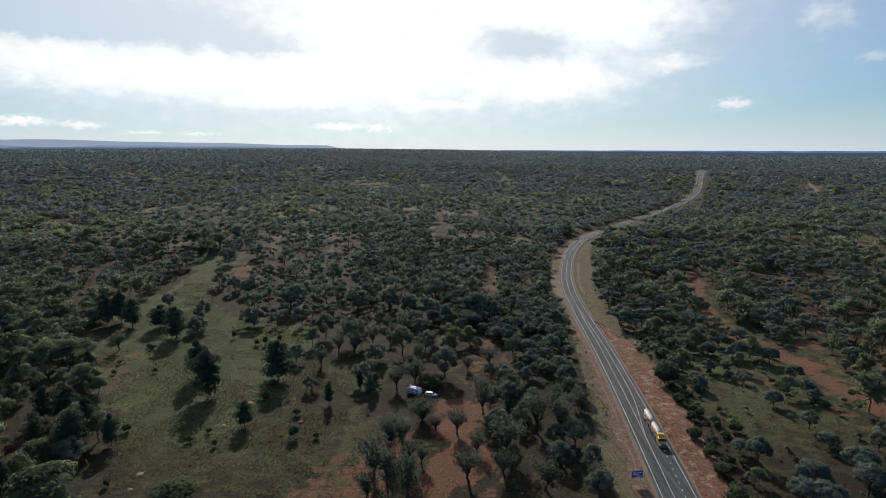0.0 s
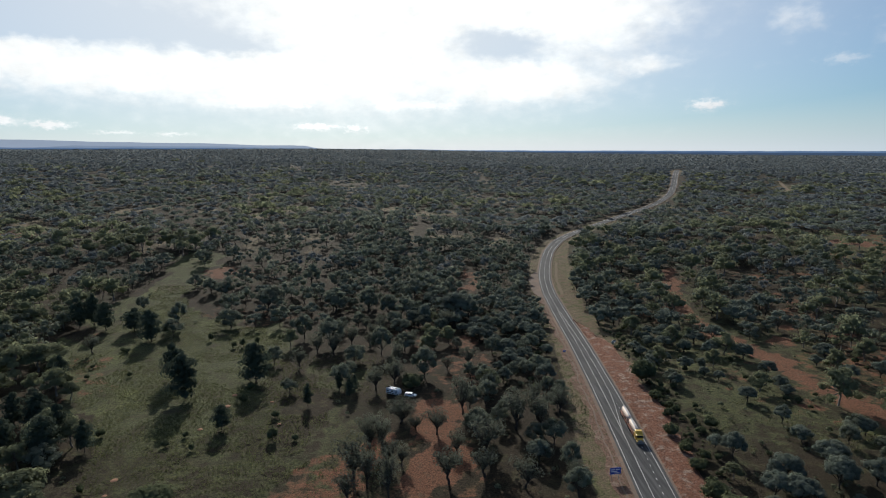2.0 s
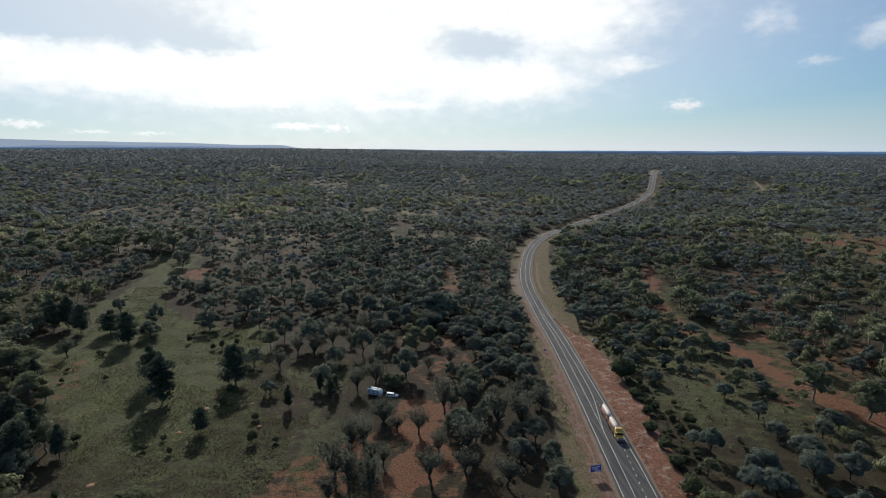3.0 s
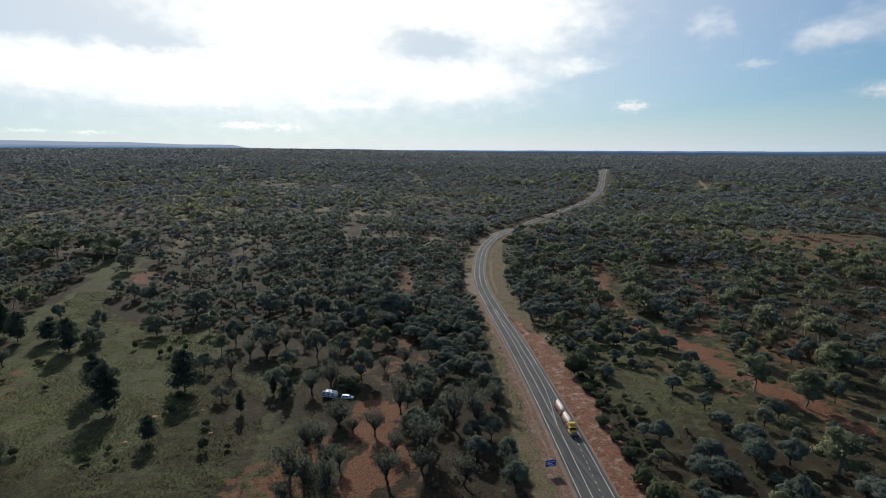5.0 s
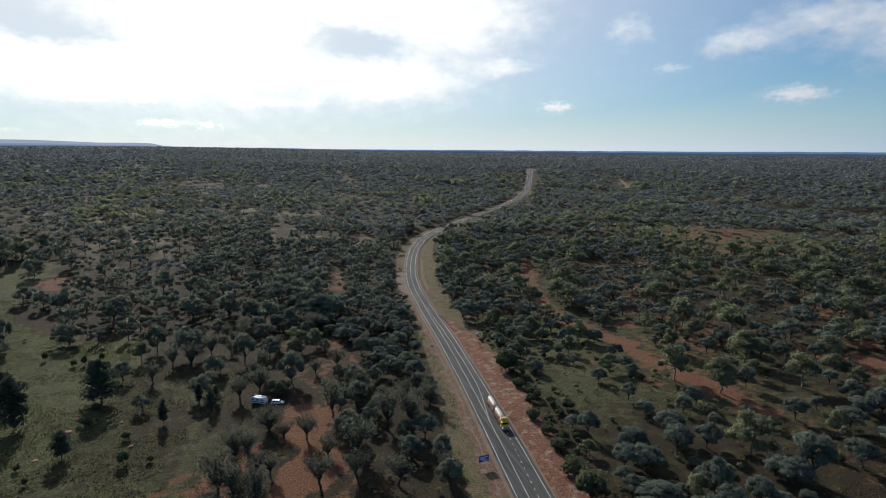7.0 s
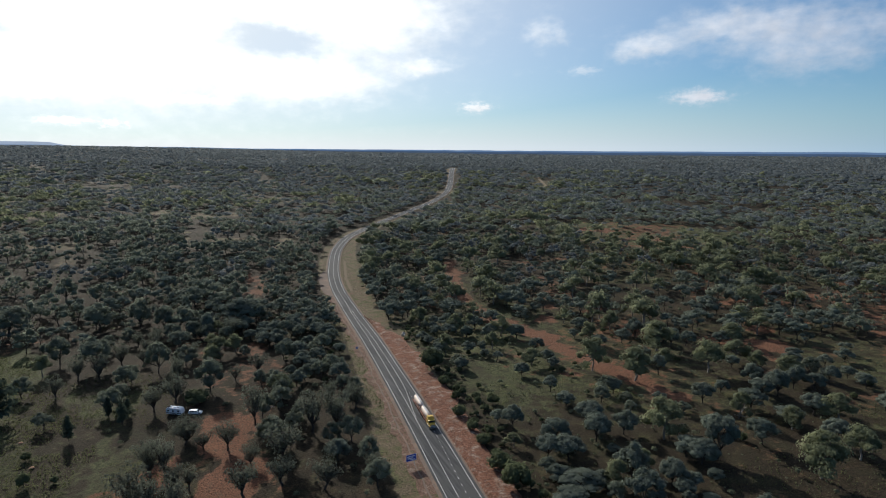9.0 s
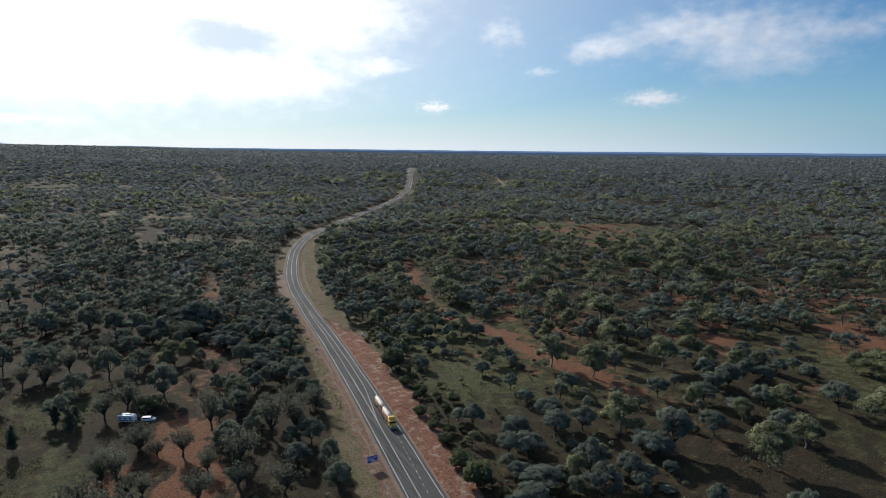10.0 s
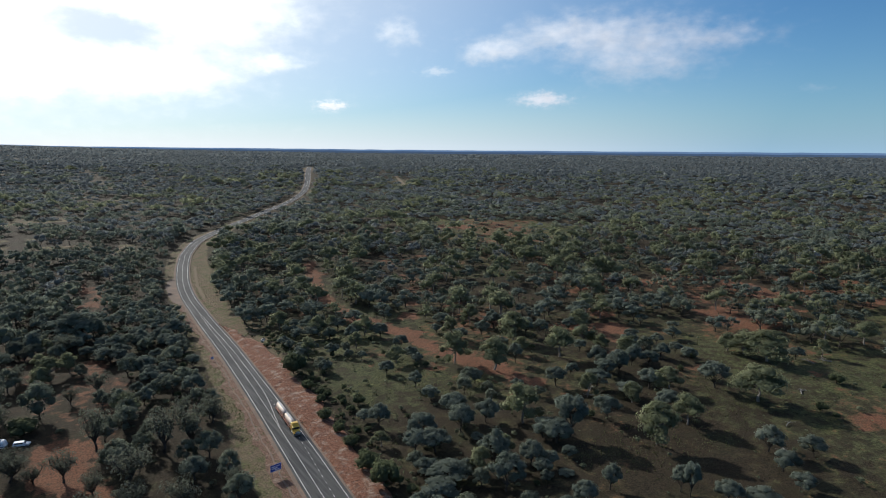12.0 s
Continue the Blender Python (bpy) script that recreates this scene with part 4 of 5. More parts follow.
BARE = [
    (-21.7, 174.1, 14, 11.5), (-17.9, 190.4, 13.3, 4.9), (-13.5, 190.4, 16.7, 5.7), (-10.3, 163, 14.7, 6.2),
    (-8.3, 212.3, 8.2, 9.5), (4.7, 203, 10.2, 8.8), (15, 219.4, 16.2, 8.6), (21.1, 187, 20.7, 11.2),
    (33.5, 206.1, 16.9, 10.8), (41.4, 203.4, 15.9, 10.5), (-11.5, 267.8, 16.9, 6.7), (11.1, 266.7, 6.8, 5.7),
    (-163.2, 296.7, 10.4, 6.3), (-8, 216.3, 8.2, 10.3), (11.3, 190.1, 6.9, 6.5), (-2.5, 206.7, 6.3, 6.7),
    (21.3, 271.5, 9.6, 9.1), (7.6, 171, 12.5, 8.2), (-17, 170, 11.5, 6.4), (30.5, 168, 9.5, 8.8),
]
MULGA = [
    (37.6, 183.3, 7.6, 8.2), (22.6, 356.7, 18.1, 19.9), (-4.9, 339.9, 9, 7.4), (1.3, 340, 11.7, 7),
    (6.2, 377.2, 9.2, 9.6), (101.1, 182.7, 9.4, 7.3), (131.8, 207.1, 7.5, 5.2), (109.8, 168.8, 8.8, 9.1),
    (101.7, 159.7, 7.8, 7.9), (107.2, 156.1, 7.9, 9.4), (97, 145.8, 5.6, 7.3), (100.2, 139.8, 6.2, 11.3),
    (92.2, 132.8, 6.6, 9.7), (123.2, 163.5, 9.9, 8.5), (127.2, 173.5, 9.7, 9.7), (135.5, 164.4, 8.8, 9.2),
    (117.5, 137.9, 12.4, 8.2), (110.9, 124.8, 11.4, 9), (127.6, 131.7, 8.2, 7.6), (126.6, 125.6, 5.4, 5.6),
]
MULGA2 = [
    (125.6, 107.4, 7.5, 6.8), (137.6, 108.4, 8.2, 5.4), (144.4, 143.9, 7.7, 7.9), (145.5, 138.2, 8.6, 9.7),
    (153.4, 139.2, 14.7, 10.7), (200, 93.7, 8.9, 9.1), (209.6, 83.7, 7.3, 7.5), (191, 84.4, 7.3, 7.1),
    (153.9, 95.7, 8.2, 5), (154, 92.6, 10.6, 4.9), (161.2, 85, 6.6, 7.5), (166.6, 78.4, 4.9, 9),
    (214.5, 179.2, 9.7, 7.8), (216.2, 169.2, 11.1, 8.6), (187.1, 206.1, 8.9, 6.4), (213.7, 254.9, 10.3, 9.5),
    (229.3, 172.4, 10.5, 6.9), (175.1, 141, 9.3, 8.5), (220.2, 235.1, 10.1, 7.9), (236.4, 135.2, 11.2, 11),
    (198.8, 150.7, 6.2, 10.2), (132.4, 121.6, 1.9, 4.5),
]
GUM = [
    (172.8, 204.2, 16.9, 14.9), (162.7, 221.1, 15.3, 13.8), (209.4, 233, 15, 14.9), (210.3, 200.2, 15.4, 13.7),
    (232.6, 206, 11.1, 12.2), (254.2, 227.8, 11, 12.7), (146.2, 156.1, 17, 14.5), (173.6, 118.2, 18.9, 12.4),
    (195.8, 121.2, 11.8, 10.8), (218, 144.8, 9.8, 13.3), (286.8, 159.1, 9.4, 10.2), (288.5, 151.9, 11.6, 14.5),
    (288.6, 140.2, 21, 19.5), (238, 117.4, 15.1, 20), (110.8, 136.6, 9.1, 7.3), (354, 123.6, 12.7, 13.4),
    (317.8, 128.2, 8.7, 7.2), (-203.2, 279.3, 22.6, 16.2), (-217.2, 313, 17, 15), (-241.3, 329.7, 19.4, 15.7),
    (-174.1, 280.3, 10.7, 18.9), (-180, 264.1, 15.1, 15.3), (-112.6, 158.9, 12.7, 17.6), (-175, 272.7, 13.6, 15.8),
]
BUSH = [
    (-4.6, 246.4, 6.2, 9.4), (-77.3, 162.3, 6.1, 11.7), (-111.6, 315.4, 4.9, 2.4), (-96, 303.5, 3.6, 2.6),
    (-92.1, 305.3, 4.6, 2.3), (-86.3, 311, 3.4, 2.7), (-52.6, 201.6, 5.1, 3.6), (-55.9, 220.1, 2.9, 3),
    (-113.5, 206.2, 3.2, 3.2), (-83.8, 205.3, 2, 2), (-78.1, 195.4, 2.4, 1.9), (-130.7, 265.2, 2.6, 2.3),
    (-131.4, 219.1, 3.5, 2.1), (-101.1, 170.1, 3, 2), (-88.1, 198.7, 2.1, 2.7), (-44.6, 201.4, 2.1, 2.4),
    (95.4, 250.5, 10.4, 10.1), (93.5, 230.2, 4.3, 4.7), (104.3, 205.3, 4, 4.9), (83, 147.6, 8.5, 8.4),
    (83.5, 159.2, 6, 7.1), (86, 176, 4.1, 5), (87.1, 199.1, 4.9, 5), (86.7, 186.3, 4.3, 4),
    (285.3, 108.3, 4.6, 5.9), (250.3, 98.8, 3.6, 4.8),
]


def plant():
    rng = np.random.default_rng(5)
    placed = []
    count = {k: 0 for k in TAGS}

    def put(kind, x, y, h, w):
        count[kind] += 1
        tree_thing(kind, count[kind] % 5, x, y, h, w, rng)

    for kind, rows in (("pine", PINE), ("scrub", SCRUB), ("bare", BARE), ("mulga", MULGA), ("mulga", MULGA2), ("gum", GUM), ("bush", BUSH)):
        for x, y, h, w in rows:
            placed.append((x, y, w))
            put(kind, x, y, h * 1.15 if kind == "pine" else min(h * 1.06, 16.0), w * (1.85 if kind == "pine" else 1.25))
    taken = np.array(placed)

    def scatter(r0, r1, cell, az0=-43.0, az1=77.0):
        n = int(2 * r1 / cell)
        gx, gy = np.meshgrid(np.arange(-n // 2, n // 2), np.arange(-n // 2, n // 2))
        x = (gx + rng.random(gx.shape) * 0.95).ravel() * cell
        y = (gy + rng.random(gx.shape) * 0.95).ravel() * cell
        r, a = np.hypot(x, y), np.degrees(np.arctan2(x, y))
        k = (r > r0) & (r < r1) & (a > az0) & (a < az1)
        x, y = x[k], y[k]
        dens = 0.80 + 0.85 * (vnoise(x, y, 38, 51) - 0.5) + 0.7 * (vnoise(x, y, 130, 52) - 0.5)
        dens = np.where(inside(LITTER, x, y), dens * np.where(y < 262, np.where(x > -4, 0.13, 0.20), np.where(y < 330, 0.42, 0.72)), dens)
        dens = np.where((x < -60) & (y > 300) & (y < 640) & ~inside(WATTLE, x, y), dens * 0.8, dens)
        dens = np.where((x > 130) & (np.hypot(x, y) < 680), dens * 0.78, dens)
        for poly, f in ((MEADOW, 0.05), (TONGUE, 0.10), (OPEN_EAST, 0.10), (OPEN_MID, 0.25), (RED_SPOTS, 0.6), (CLEAR_EAST, 0.2), (CLEAR_FAR, 0.4), (BACK_CLEAR, 0.0), (CLEAR_WEST, 0.12),
                        (CLEAR_FORE, 0.0), (BARE_FORE, 0.14), (RED_FORE, 0.1), (RED_FORE_B, 0.05), (RED_MID, 0.35), (GAP_MID, 0.42)):
            dens = np.where(inside(poly, x, y), f, dens)
        dens = np.where(inside(WATTLE, x, y) & ~inside(BACK_CLEAR, x, y), 1.0, dens)
        o, w = off_road(x, y)
        left = np.interp(y, [150, 200, 256, 338, 420, 560, 700, 1500], [-16, -17, -13, -9, -11, -13, -8, -9])
        right = np.interp(y, [150, 300, 345, 420, 470, 700, 1500], [22, 24, 21, 21, 25, 21, 19])
        dens = np.where((o > -36) & (o <= left) & (y < 330), np.where(y < 245, np.where(o > -27, 0.7, 0.3), 1.0), dens)
        dens = np.where((o > left) & (o < right), 0, dens)
        dens = dens * (1 - 0.9 * open_spots(x, y)) * (1 - 0.82 * gap_at(x, y, 14.0)[0]) * sst((off_track(x, y) - 6.5) / 4.0)
        k = rng.random(len(x)) < dens
        return x[k], y[k], o[k]

    # near woodland: the nearest few hundred of each kind stand alone, the rest is joined
    x, y, o = scatter(105, 345, 8.2)
    gap = np.array([np.min(np.hypot(taken[:, 0] - a, taken[:, 1] - b) - taken[:, 2] * 0.42) for a, b in zip(x, y)])
    gap[np.hypot(x + 9, y - 226) < 15] = 0            # open ground before the caravan
    x, y, o = x[gap > 2.2], y[gap > 2.2], o[gap > 2.2]
    order = np.argsort(np.hypot(x, y))
    x, y = x[order], y[order]
    joined = []
    o_near = off_road(x, y)[0]
    in_w, in_l, in_m = inside(WATTLE, x, y), inside(LITTER, x, y), inside(MEADOW, x, y)
    for i in range(len(x)):
        u = rng.random()
        if -36 < o_near[i] < -12 and y[i] < 330:
            if y[i] < 245:
                kind = "bare" if u < 0.42 else ("scrub" if u < 0.7 else ("mulga" if u < 0.82 else "bush"))
            else:
                kind = "mulga" if u < 0.6 else ("scrub" if u < 0.85 else "bush")
        elif in_w[i]:
            kind = "mulga" if u < 0.85 else "scrub"
        elif in_l[i]:
            kind = "bare" if u < 0.62 else ("scrub" if u < 0.9 else "pine")
        elif in_m[i]:
            kind = "bush"
        elif x[i] < -60:
            kind = "gum" if u < 0.5 else ("scrub" if u < 0.75 else "pine")
        elif x[i] < 60:
            kind = "scrub" if u < 0.5 else ("bare" if u < 0.62 else "gum")
        else:
            kind = "mulga" if u < 0.5 else ("gum" if u < 0.62 else ("scrub" if u < 0.74 else "bush"))
        g = (0.75 + 0.5 * rng.random()) * (float(np.interp(np.hypot(x[i], y[i]), [190, 280, 345], [0.66, 0.82, 1.0])) if 60 < x[i] < 170 else 1.0)
        h, w = {"mulga": (7.0, 9.0), "scrub": (8.5, 9.0), "gum": (10.5, 11.5), "pine": (12, 7.5), "bare": (9.5, 8.5), "bush": (2.8, 3.6)}[kind]
        h, w = h * g, w * g * (0.85 + 0.3 * rng.random())
        if count[kind] < 290:
            put(kind, float(x[i]), float(y[i]), h, w)
        else:
            joined.append((kind, 3, x[i], y[i], h, w))

    # low shrubs between the trees
    x, y, o = scatter(110, 345, 4.9)
    k = (~inside(MEADOW, x, y)) & (rng.random(len(x)) < np.where(x > 60, 0.9, 0.45)) & (np.abs(np.hypot(x + 9, y - 232)) > 10)
    for a, b in zip(x[k], y[k]):
        w = 0.8 + 2.2 * rng.random() ** 2
        joined.append(("shrub", 2, a, b, w * (0.6 + 0.3 * rng.random()), w))
    x, y, o = scatter(345, 580, 6.6)
    k = rng.random(len(x)) < 0.62
    for a, b in zip(x[k], y[k]):
        w = 1.0 + 3.0 * rng.random() ** 1.6
        joined.append(("shrub", 2, a, b, w * (0.5 + 0.3 * rng.random()), w))
    # green growth along the foot of the red bank
    for d in np.arange(along(104), along(326), 1.5):
        d = d + rng.uniform(-1.2, 1.2)
        i = int(np.argmin(np.abs(DIST - d)))
        if vnoise(np.array([d]), np.array([3.0]), 9, 44)[0] < 0.30:
            continue
        span = np.interp(LINE[i, 1], [100, 150, 222, 282, 310, 345], [22, 22, 24, 24.5, 20, 13])
        p = LINE[i] + RIGHT[i] * (span + rng.uniform(-1.5, 7.5))
        w = 0.9 + 3.4 * rng.random() ** 2.2
        put("bush", float(p[0]), float(p[1]), w * (0.6 + 0.35 * rng.random()), w)

    def far_kind(px, py):
        n = vnoise(px, py, 90, 61) + (rng.random(len(px)) - 0.5) * 0.5
        far = np.hypot(px, py) > 640
        return np.where(n < 0.38, 0, np.where((n < 0.62) | far & (n < 0.8), 1, 2))

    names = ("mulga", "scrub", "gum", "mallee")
    for r0, r1, cell, det, size in ((345, 640, 10.2, 2, 1.22), (640, 1050, 8.6, 1, 1.0), (1050, 1700, 11.6, 0, 1.22), (1700, 2700, 15.2, -1, 1.42), (2700, 4800, 22.0, -2, 1.9)):
        x, y, o = scatter(r0, r1, cell)
        if r0 > 2000:
            k = (np.hypot(x, y) < 3400) | (x > -700)
            x, y = x[k], y[k]
        kinds = far_kind(x, y)
        kinds = np.where((kinds == 2) & (x > -190) & (x < 110) & (np.hypot(x, y) < 700), rng.integers(0, 2, len(x)), kinds)
        kinds = np.where((x > 130) & (np.hypot(x, y) < 640) & (rng.random(len(x)) < 0.22), 2, kinds)
        # more trees take the haze-coloured leaves the farther off they stand
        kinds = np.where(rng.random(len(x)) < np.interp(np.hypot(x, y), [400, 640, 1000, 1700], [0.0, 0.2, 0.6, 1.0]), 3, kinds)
        g = 0.55 + 0.75 * rng.random(len(x)) ** 1.3 + 0.25 * vnoise(x, y, 70, 66)
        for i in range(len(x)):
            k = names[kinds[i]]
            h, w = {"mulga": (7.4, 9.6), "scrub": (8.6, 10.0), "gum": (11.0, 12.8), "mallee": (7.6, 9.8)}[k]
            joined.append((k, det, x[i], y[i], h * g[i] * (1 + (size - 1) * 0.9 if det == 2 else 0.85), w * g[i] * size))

    # joined woodland
    groups = {}
    for row in joined:
        groups.setdefault((row[0], row[1], int(np.hypot(row[2], row[3]) > 1000)), []).append(row[2:])
    for (kind, det, far), rows in groups.items():
        rows = np.array(rows)
        z = height(rows[:, 0], rows[:, 1])
        turn, pick = rng.random(len(rows)) * 6.283, rng.integers(0, 5, len(rows))
        vs, ts, ids, base = [], [], [], 0
        for var in range(5):
            (wv, wt), (cv, ct) = tree_shape(kind, 200 + var * 3, det)
            if far:
                wv, wt = wv[:0], wt[:0]
            v, t = np.concatenate([wv, cv]), np.concatenate([wt, ct + len(wv)]).astype(int)
            mid = np.concatenate([np.zeros(len(wt), int), np.ones(len(ct), int)])
            s = np.where(pick == var)[0]
            if not len(s):
                continue
            c, n = np.cos(turn[s])[:, None], np.sin(turn[s])[:, None]
            px = (v[:, 0] * c - v[:, 1] * n) * rows[s, 3][:, None] + rows[s, 0][:, None]
            py = (v[:, 0] * n + v[:, 1] * c) * rows[s, 3][:, None] + rows[s, 1][:, None]
            pz = v[:, 2] * rows[s, 2][:, None] + z[s][:, None]
            vs.append(np.stack([px, py, pz], -1).reshape(-1, 3))
            ts.append((t[None] + (np.arange(len(s)) * len(v))[:, None, None]).reshape(-1, 3) + base)
            ids.append(np.tile(mid, len(s)))
            base += len(v) * len(s)
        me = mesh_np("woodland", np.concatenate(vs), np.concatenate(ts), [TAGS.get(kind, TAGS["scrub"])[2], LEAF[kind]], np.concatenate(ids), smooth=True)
        tagged(new("woodland", me), "dense %s woodland stretching away" % {"mulga": "grey-green mulga", "scrub": "dull green scrub", "gum": "olive gum", "mallee": "haze-tinted blue-grey", "shrub": "low grey-green shrub"}.get(kind, "dry bush"),
               "woodland", kind="stuff")


plant()


# ---- small growth and stones ----
def tufts():
    """Grass tussocks in the open places, one joined sheet of blades."""
    rng = np.random.default_rng(8)
    x, y = rng.uniform(-200, 320, 260000), rng.uniform(100, 430, 260000)
    o, w = off_road(x, y)
    keep = inside(MEADOW, x, y) & (rng.random(len(x)) < 0.9)
    keep |= (inside(OPEN_EAST, x, y) | inside(OPEN_MID, x, y)) & (rng.random(len(x)) < 0.22)
    keep |= inside(LITTER, x, y) & (y < 290) & (x < -12) & (rng.random(len(x)) < 0.35)
    keep |= (o > -13) & (o < -3.5) & (rng.random(len(x)) < 0.45) & (y < 400)
    keep &= vnoise(x, y, 9, 71) + 0.5 * vnoise(x, y, 30, 72) > 0.52
    keep &= ~((o > -3) & (o < w + 2))
    x, y = x[keep], y[keep]
    n = len(x)
    z = height(x, y) + 0.05
    a, s = rng.random(n) * 6.283, rng.uniform(0.10, 0.30, n)
    vs = []
    for turn in (0.0, 2.1):
        c, d = np.cos(a + turn) * s, np.sin(a + turn) * s
        hgt = z + s * rng.uniform(0.7, 1.2, n)
        vs += [np.stack([x - c * 0.5, y - d * 0.5, z - 0.15], 1), np.stack([x + c * 0.5, y + d * 0.5, z - 0.15], 1),
               np.stack([x + c * 0.85, y + d * 0.85, hgt], 1), np.stack([x - c * 0.85, y - d * 0.85, hgt * 0.995 + 0.005 * z], 1)]
    v = np.stack(vs, 1).reshape(-1, 3)
    k = np.arange(n)[:, None] * 8
    t = np.concatenate([k + q for q in ([0, 1, 2], [0, 2, 3], [4, 5, 6], [4, 6, 7])])
    mat = foliage("dry_grass_blades", (0.086, 0.096, 0.048), (0.172, 0.180, 0.094), 0.6)
    tagged(new("grass", mesh_np("grass", v, t, [mat])), "tussocks of dry green grass in the clearings", "grass", kind="stuff")


def rubble():
    """Stones on the red bank beside the road."""
    rng = np.random.default_rng(9)
    v0, t0 = ICO[1]
    vs, ts = [], []
    lo, hi = along(95), along(340)
    m = 0
    while m < 3200:
        d = rng.uniform(lo, hi)
        i = int(np.argmin(np.abs(DIST - d)))
        y = LINE[i, 1]
        span = np.interp(y, [100, 150, 222, 282, 310, 345], [20, 19, 20.5, 22, 18, 10])
        u = rng.random()
        p = LINE[i] + RIGHT[i] * (WIDE[i] + 2.2 + (span - WIDE[i] - 2.2) * u) + rng.normal(size=2) * 0.6
        s = 0.08 + 0.22 * rng.random() ** 3
        top = 0.8 * math.sin(math.pi * min(1, 0.15 + 0.85 * u)) * (0.5 + float(vnoise(p[0], p[1], 3.5, 40)))
        v = v0 * (1 + (rng.random((12, 1)) - 0.5) * 0.5) * np.array([1, 0.8, 0.6]) * s
        vs.append(v + (p[0], p[1], 0.2 + top))
        ts.append(t0 + 12 * m)
        m += 1
    n = Nodes("rubble_stone", 0.9, 0.15)
    n.colour(n.mix(n.island(), (0.10, 0.05, 0.035), (0.33, 0.22, 0.17)))
    tagged(new("rubble", mesh_np("rubble", np.concatenate(vs), np.concatenate(ts), [n.mat])), "loose red and pale stones on the road bank", "stones", kind="stuff")


tufts()
rubble()

# ---- vehicles ----
M_WHITE = plain("white_paint", (0.78, 0.79, 0.80), 0.3, 0.5, wear=0.05, scale=0.8)
M_YELLOW = plain("yellow_paint", (0.55, 0.33, 0.04), 0.35, 0.5, wear=0.1, scale=0.9)
M_CREAM = plain("cream_tank_paint", (0.64, 0.50, 0.41), 0.55, 0.35, wear=0.1, scale=0.6)
M_RUST = plain("red_brown_steel", (0.22, 0.09, 0.06), 0.6, 0.3)
M_RUBBER = plain("black_rubber", (0.022, 0.022, 0.023), 0.85, 0.2)
M_STEEL = plain("dull_steel", (0.42, 0.43, 0.44), 0.4, 0.5, 0.9)
M_DARK = plain("dark_chassis", (0.035, 0.035, 0.037), 0.6, 0.3)
M_BLUE = plain("blue_sign_paint", (0.015, 0.055, 0.36), 0.45, 0.4, wear=0.08)
M_SIGN_WHITE = plain("white_sign_sheet", (0.75, 0.76, 0.78), 0.45, 0.4, wear=0.05)
M_GREY = plain("galvanised_post", (0.34, 0.35, 0.36), 0.5, 0.4, 0.6)
M_AMBER = plain("amber_lens", (0.70, 0.25, 0.02), 0.3, 0.5)
M_LAMP = plain("clear_lens", (0.75, 0.77, 0.78), 0.15, 0.6)


def glass_material():
    n = Nodes("tinted_glass", 0.05, 0.6)
    n.colour(n.mix(n.noise(0.7, 2), (0.012, 0.016, 0.02), (0.03, 0.036, 0.04)))
    return n.mat


M_GLASS = glass_material()


def wheel(parent, x, y, r=0.5, w=0.3):
    """A wheel: tyre with a steel rim as its part."""
    tyre = part("wheel", tube(0, 0, 0, r, w, "X", 20, bevel=0.05), M_RUBBER, parent)
    tyre.location = (x, y, r)
    rim = part("rim", tube(0, 0, 0, r * 0.55, w + 0.04, "X", 14, bevel=0.02), M_STEEL, tyre, "dull steel rim")
    return rim


def tank_trailer(root, y0, length, hoppers):
    """A tank on its frame: cream vessel with cones below, catwalk and wheels. y runs to the rear."""
    bm = bmesh.new()
    rings = []
    prof = [(0.0, 0.30), (0.35, 0.62), (1.3, 0.92), (length * 0.5, 1.02), (length - 1.3, 0.92), (length - 0.35, 0.62), (length, 0.30)]
    for d, r in prof:
        rings.append([bm.verts.new((0.98 * r * math.cos(a), y0 + d, 2.50 + r * math.sin(a))) for a in np.arange(20) * 2 * math.pi / 20])
    for p, q in zip(rings, rings[1:]):
        for i in range(20):
            bm.faces.new((p[i], p[(i + 1) % 20], q[(i + 1) % 20], q[i]))
    bm.faces.new(rings[0]), bm.faces.new(rings[-1])
    for f in bm.faces:
        f.smooth = len(f.verts) == 4
    vessel = part("tank", bm, M_CREAM, root, "cream rounded bulk tank")
    for i in range(hoppers):
        y = y0 + length * (i + 0.5) / hoppers
        part("hopper", tube(0, y, 1.25, 0.2, 0.9, "Z", 14, r2=0.8), M_CREAM, vessel)
        part("hatch", tube(0, y, 3.50, 0.3, 0.12, "Z", 14, bevel=0.02), M_STEEL, vessel, "steel filling hatch")
    part("catwalk", box(-0.28, 0.28, y0 + 0.7, y0 + length - 0.7, 3.52, 3.56), M_STEEL, vessel, "steel catwalk along the top")
    for s in (-1, 1):
        part("frame_rail", box(s * 0.55 - 0.09, s * 0.55 + 0.09, y0 - 0.2, y0 + length + 0.1, 1.02, 1.22, 0.01), M_RUST, root)
        part("side_guard", box(s * 1.18 - 0.04, s * 1.18 + 0.04, y0 + 0.4, y0 + length - 0.2, 1.05, 1.42, 0.01), M_RUST, root, "red-brown side rail")
        part("mudguard", box(s * 1.0 - 0.22, s * 1.0 + 0.22, y0 + length - 4.1, y0 + length - 0.1, 1.04, 1.09, 0.01), M_RUST, root)
        for k in range(3):
            wheel(root, s * 1.02, y0 + length - 0.75 - 1.28 * k, 0.5, 0.42)
        for k in range(2):
            part("tool_box", box(s * 1.0 - 0.2, s * 1.0 + 0.2, y0 + 0.8 + 1.5 * k, y0 + 1.9 + 1.5 * k, 0.45, 1.02, 0.03), M_RUST, root, "red-brown side box")
    part("rear_beam", box(-1.2, 1.2, y0 + length + 0.05, y0 + length + 0.2, 0.75, 1.1, 0.02), M_RUST, root)


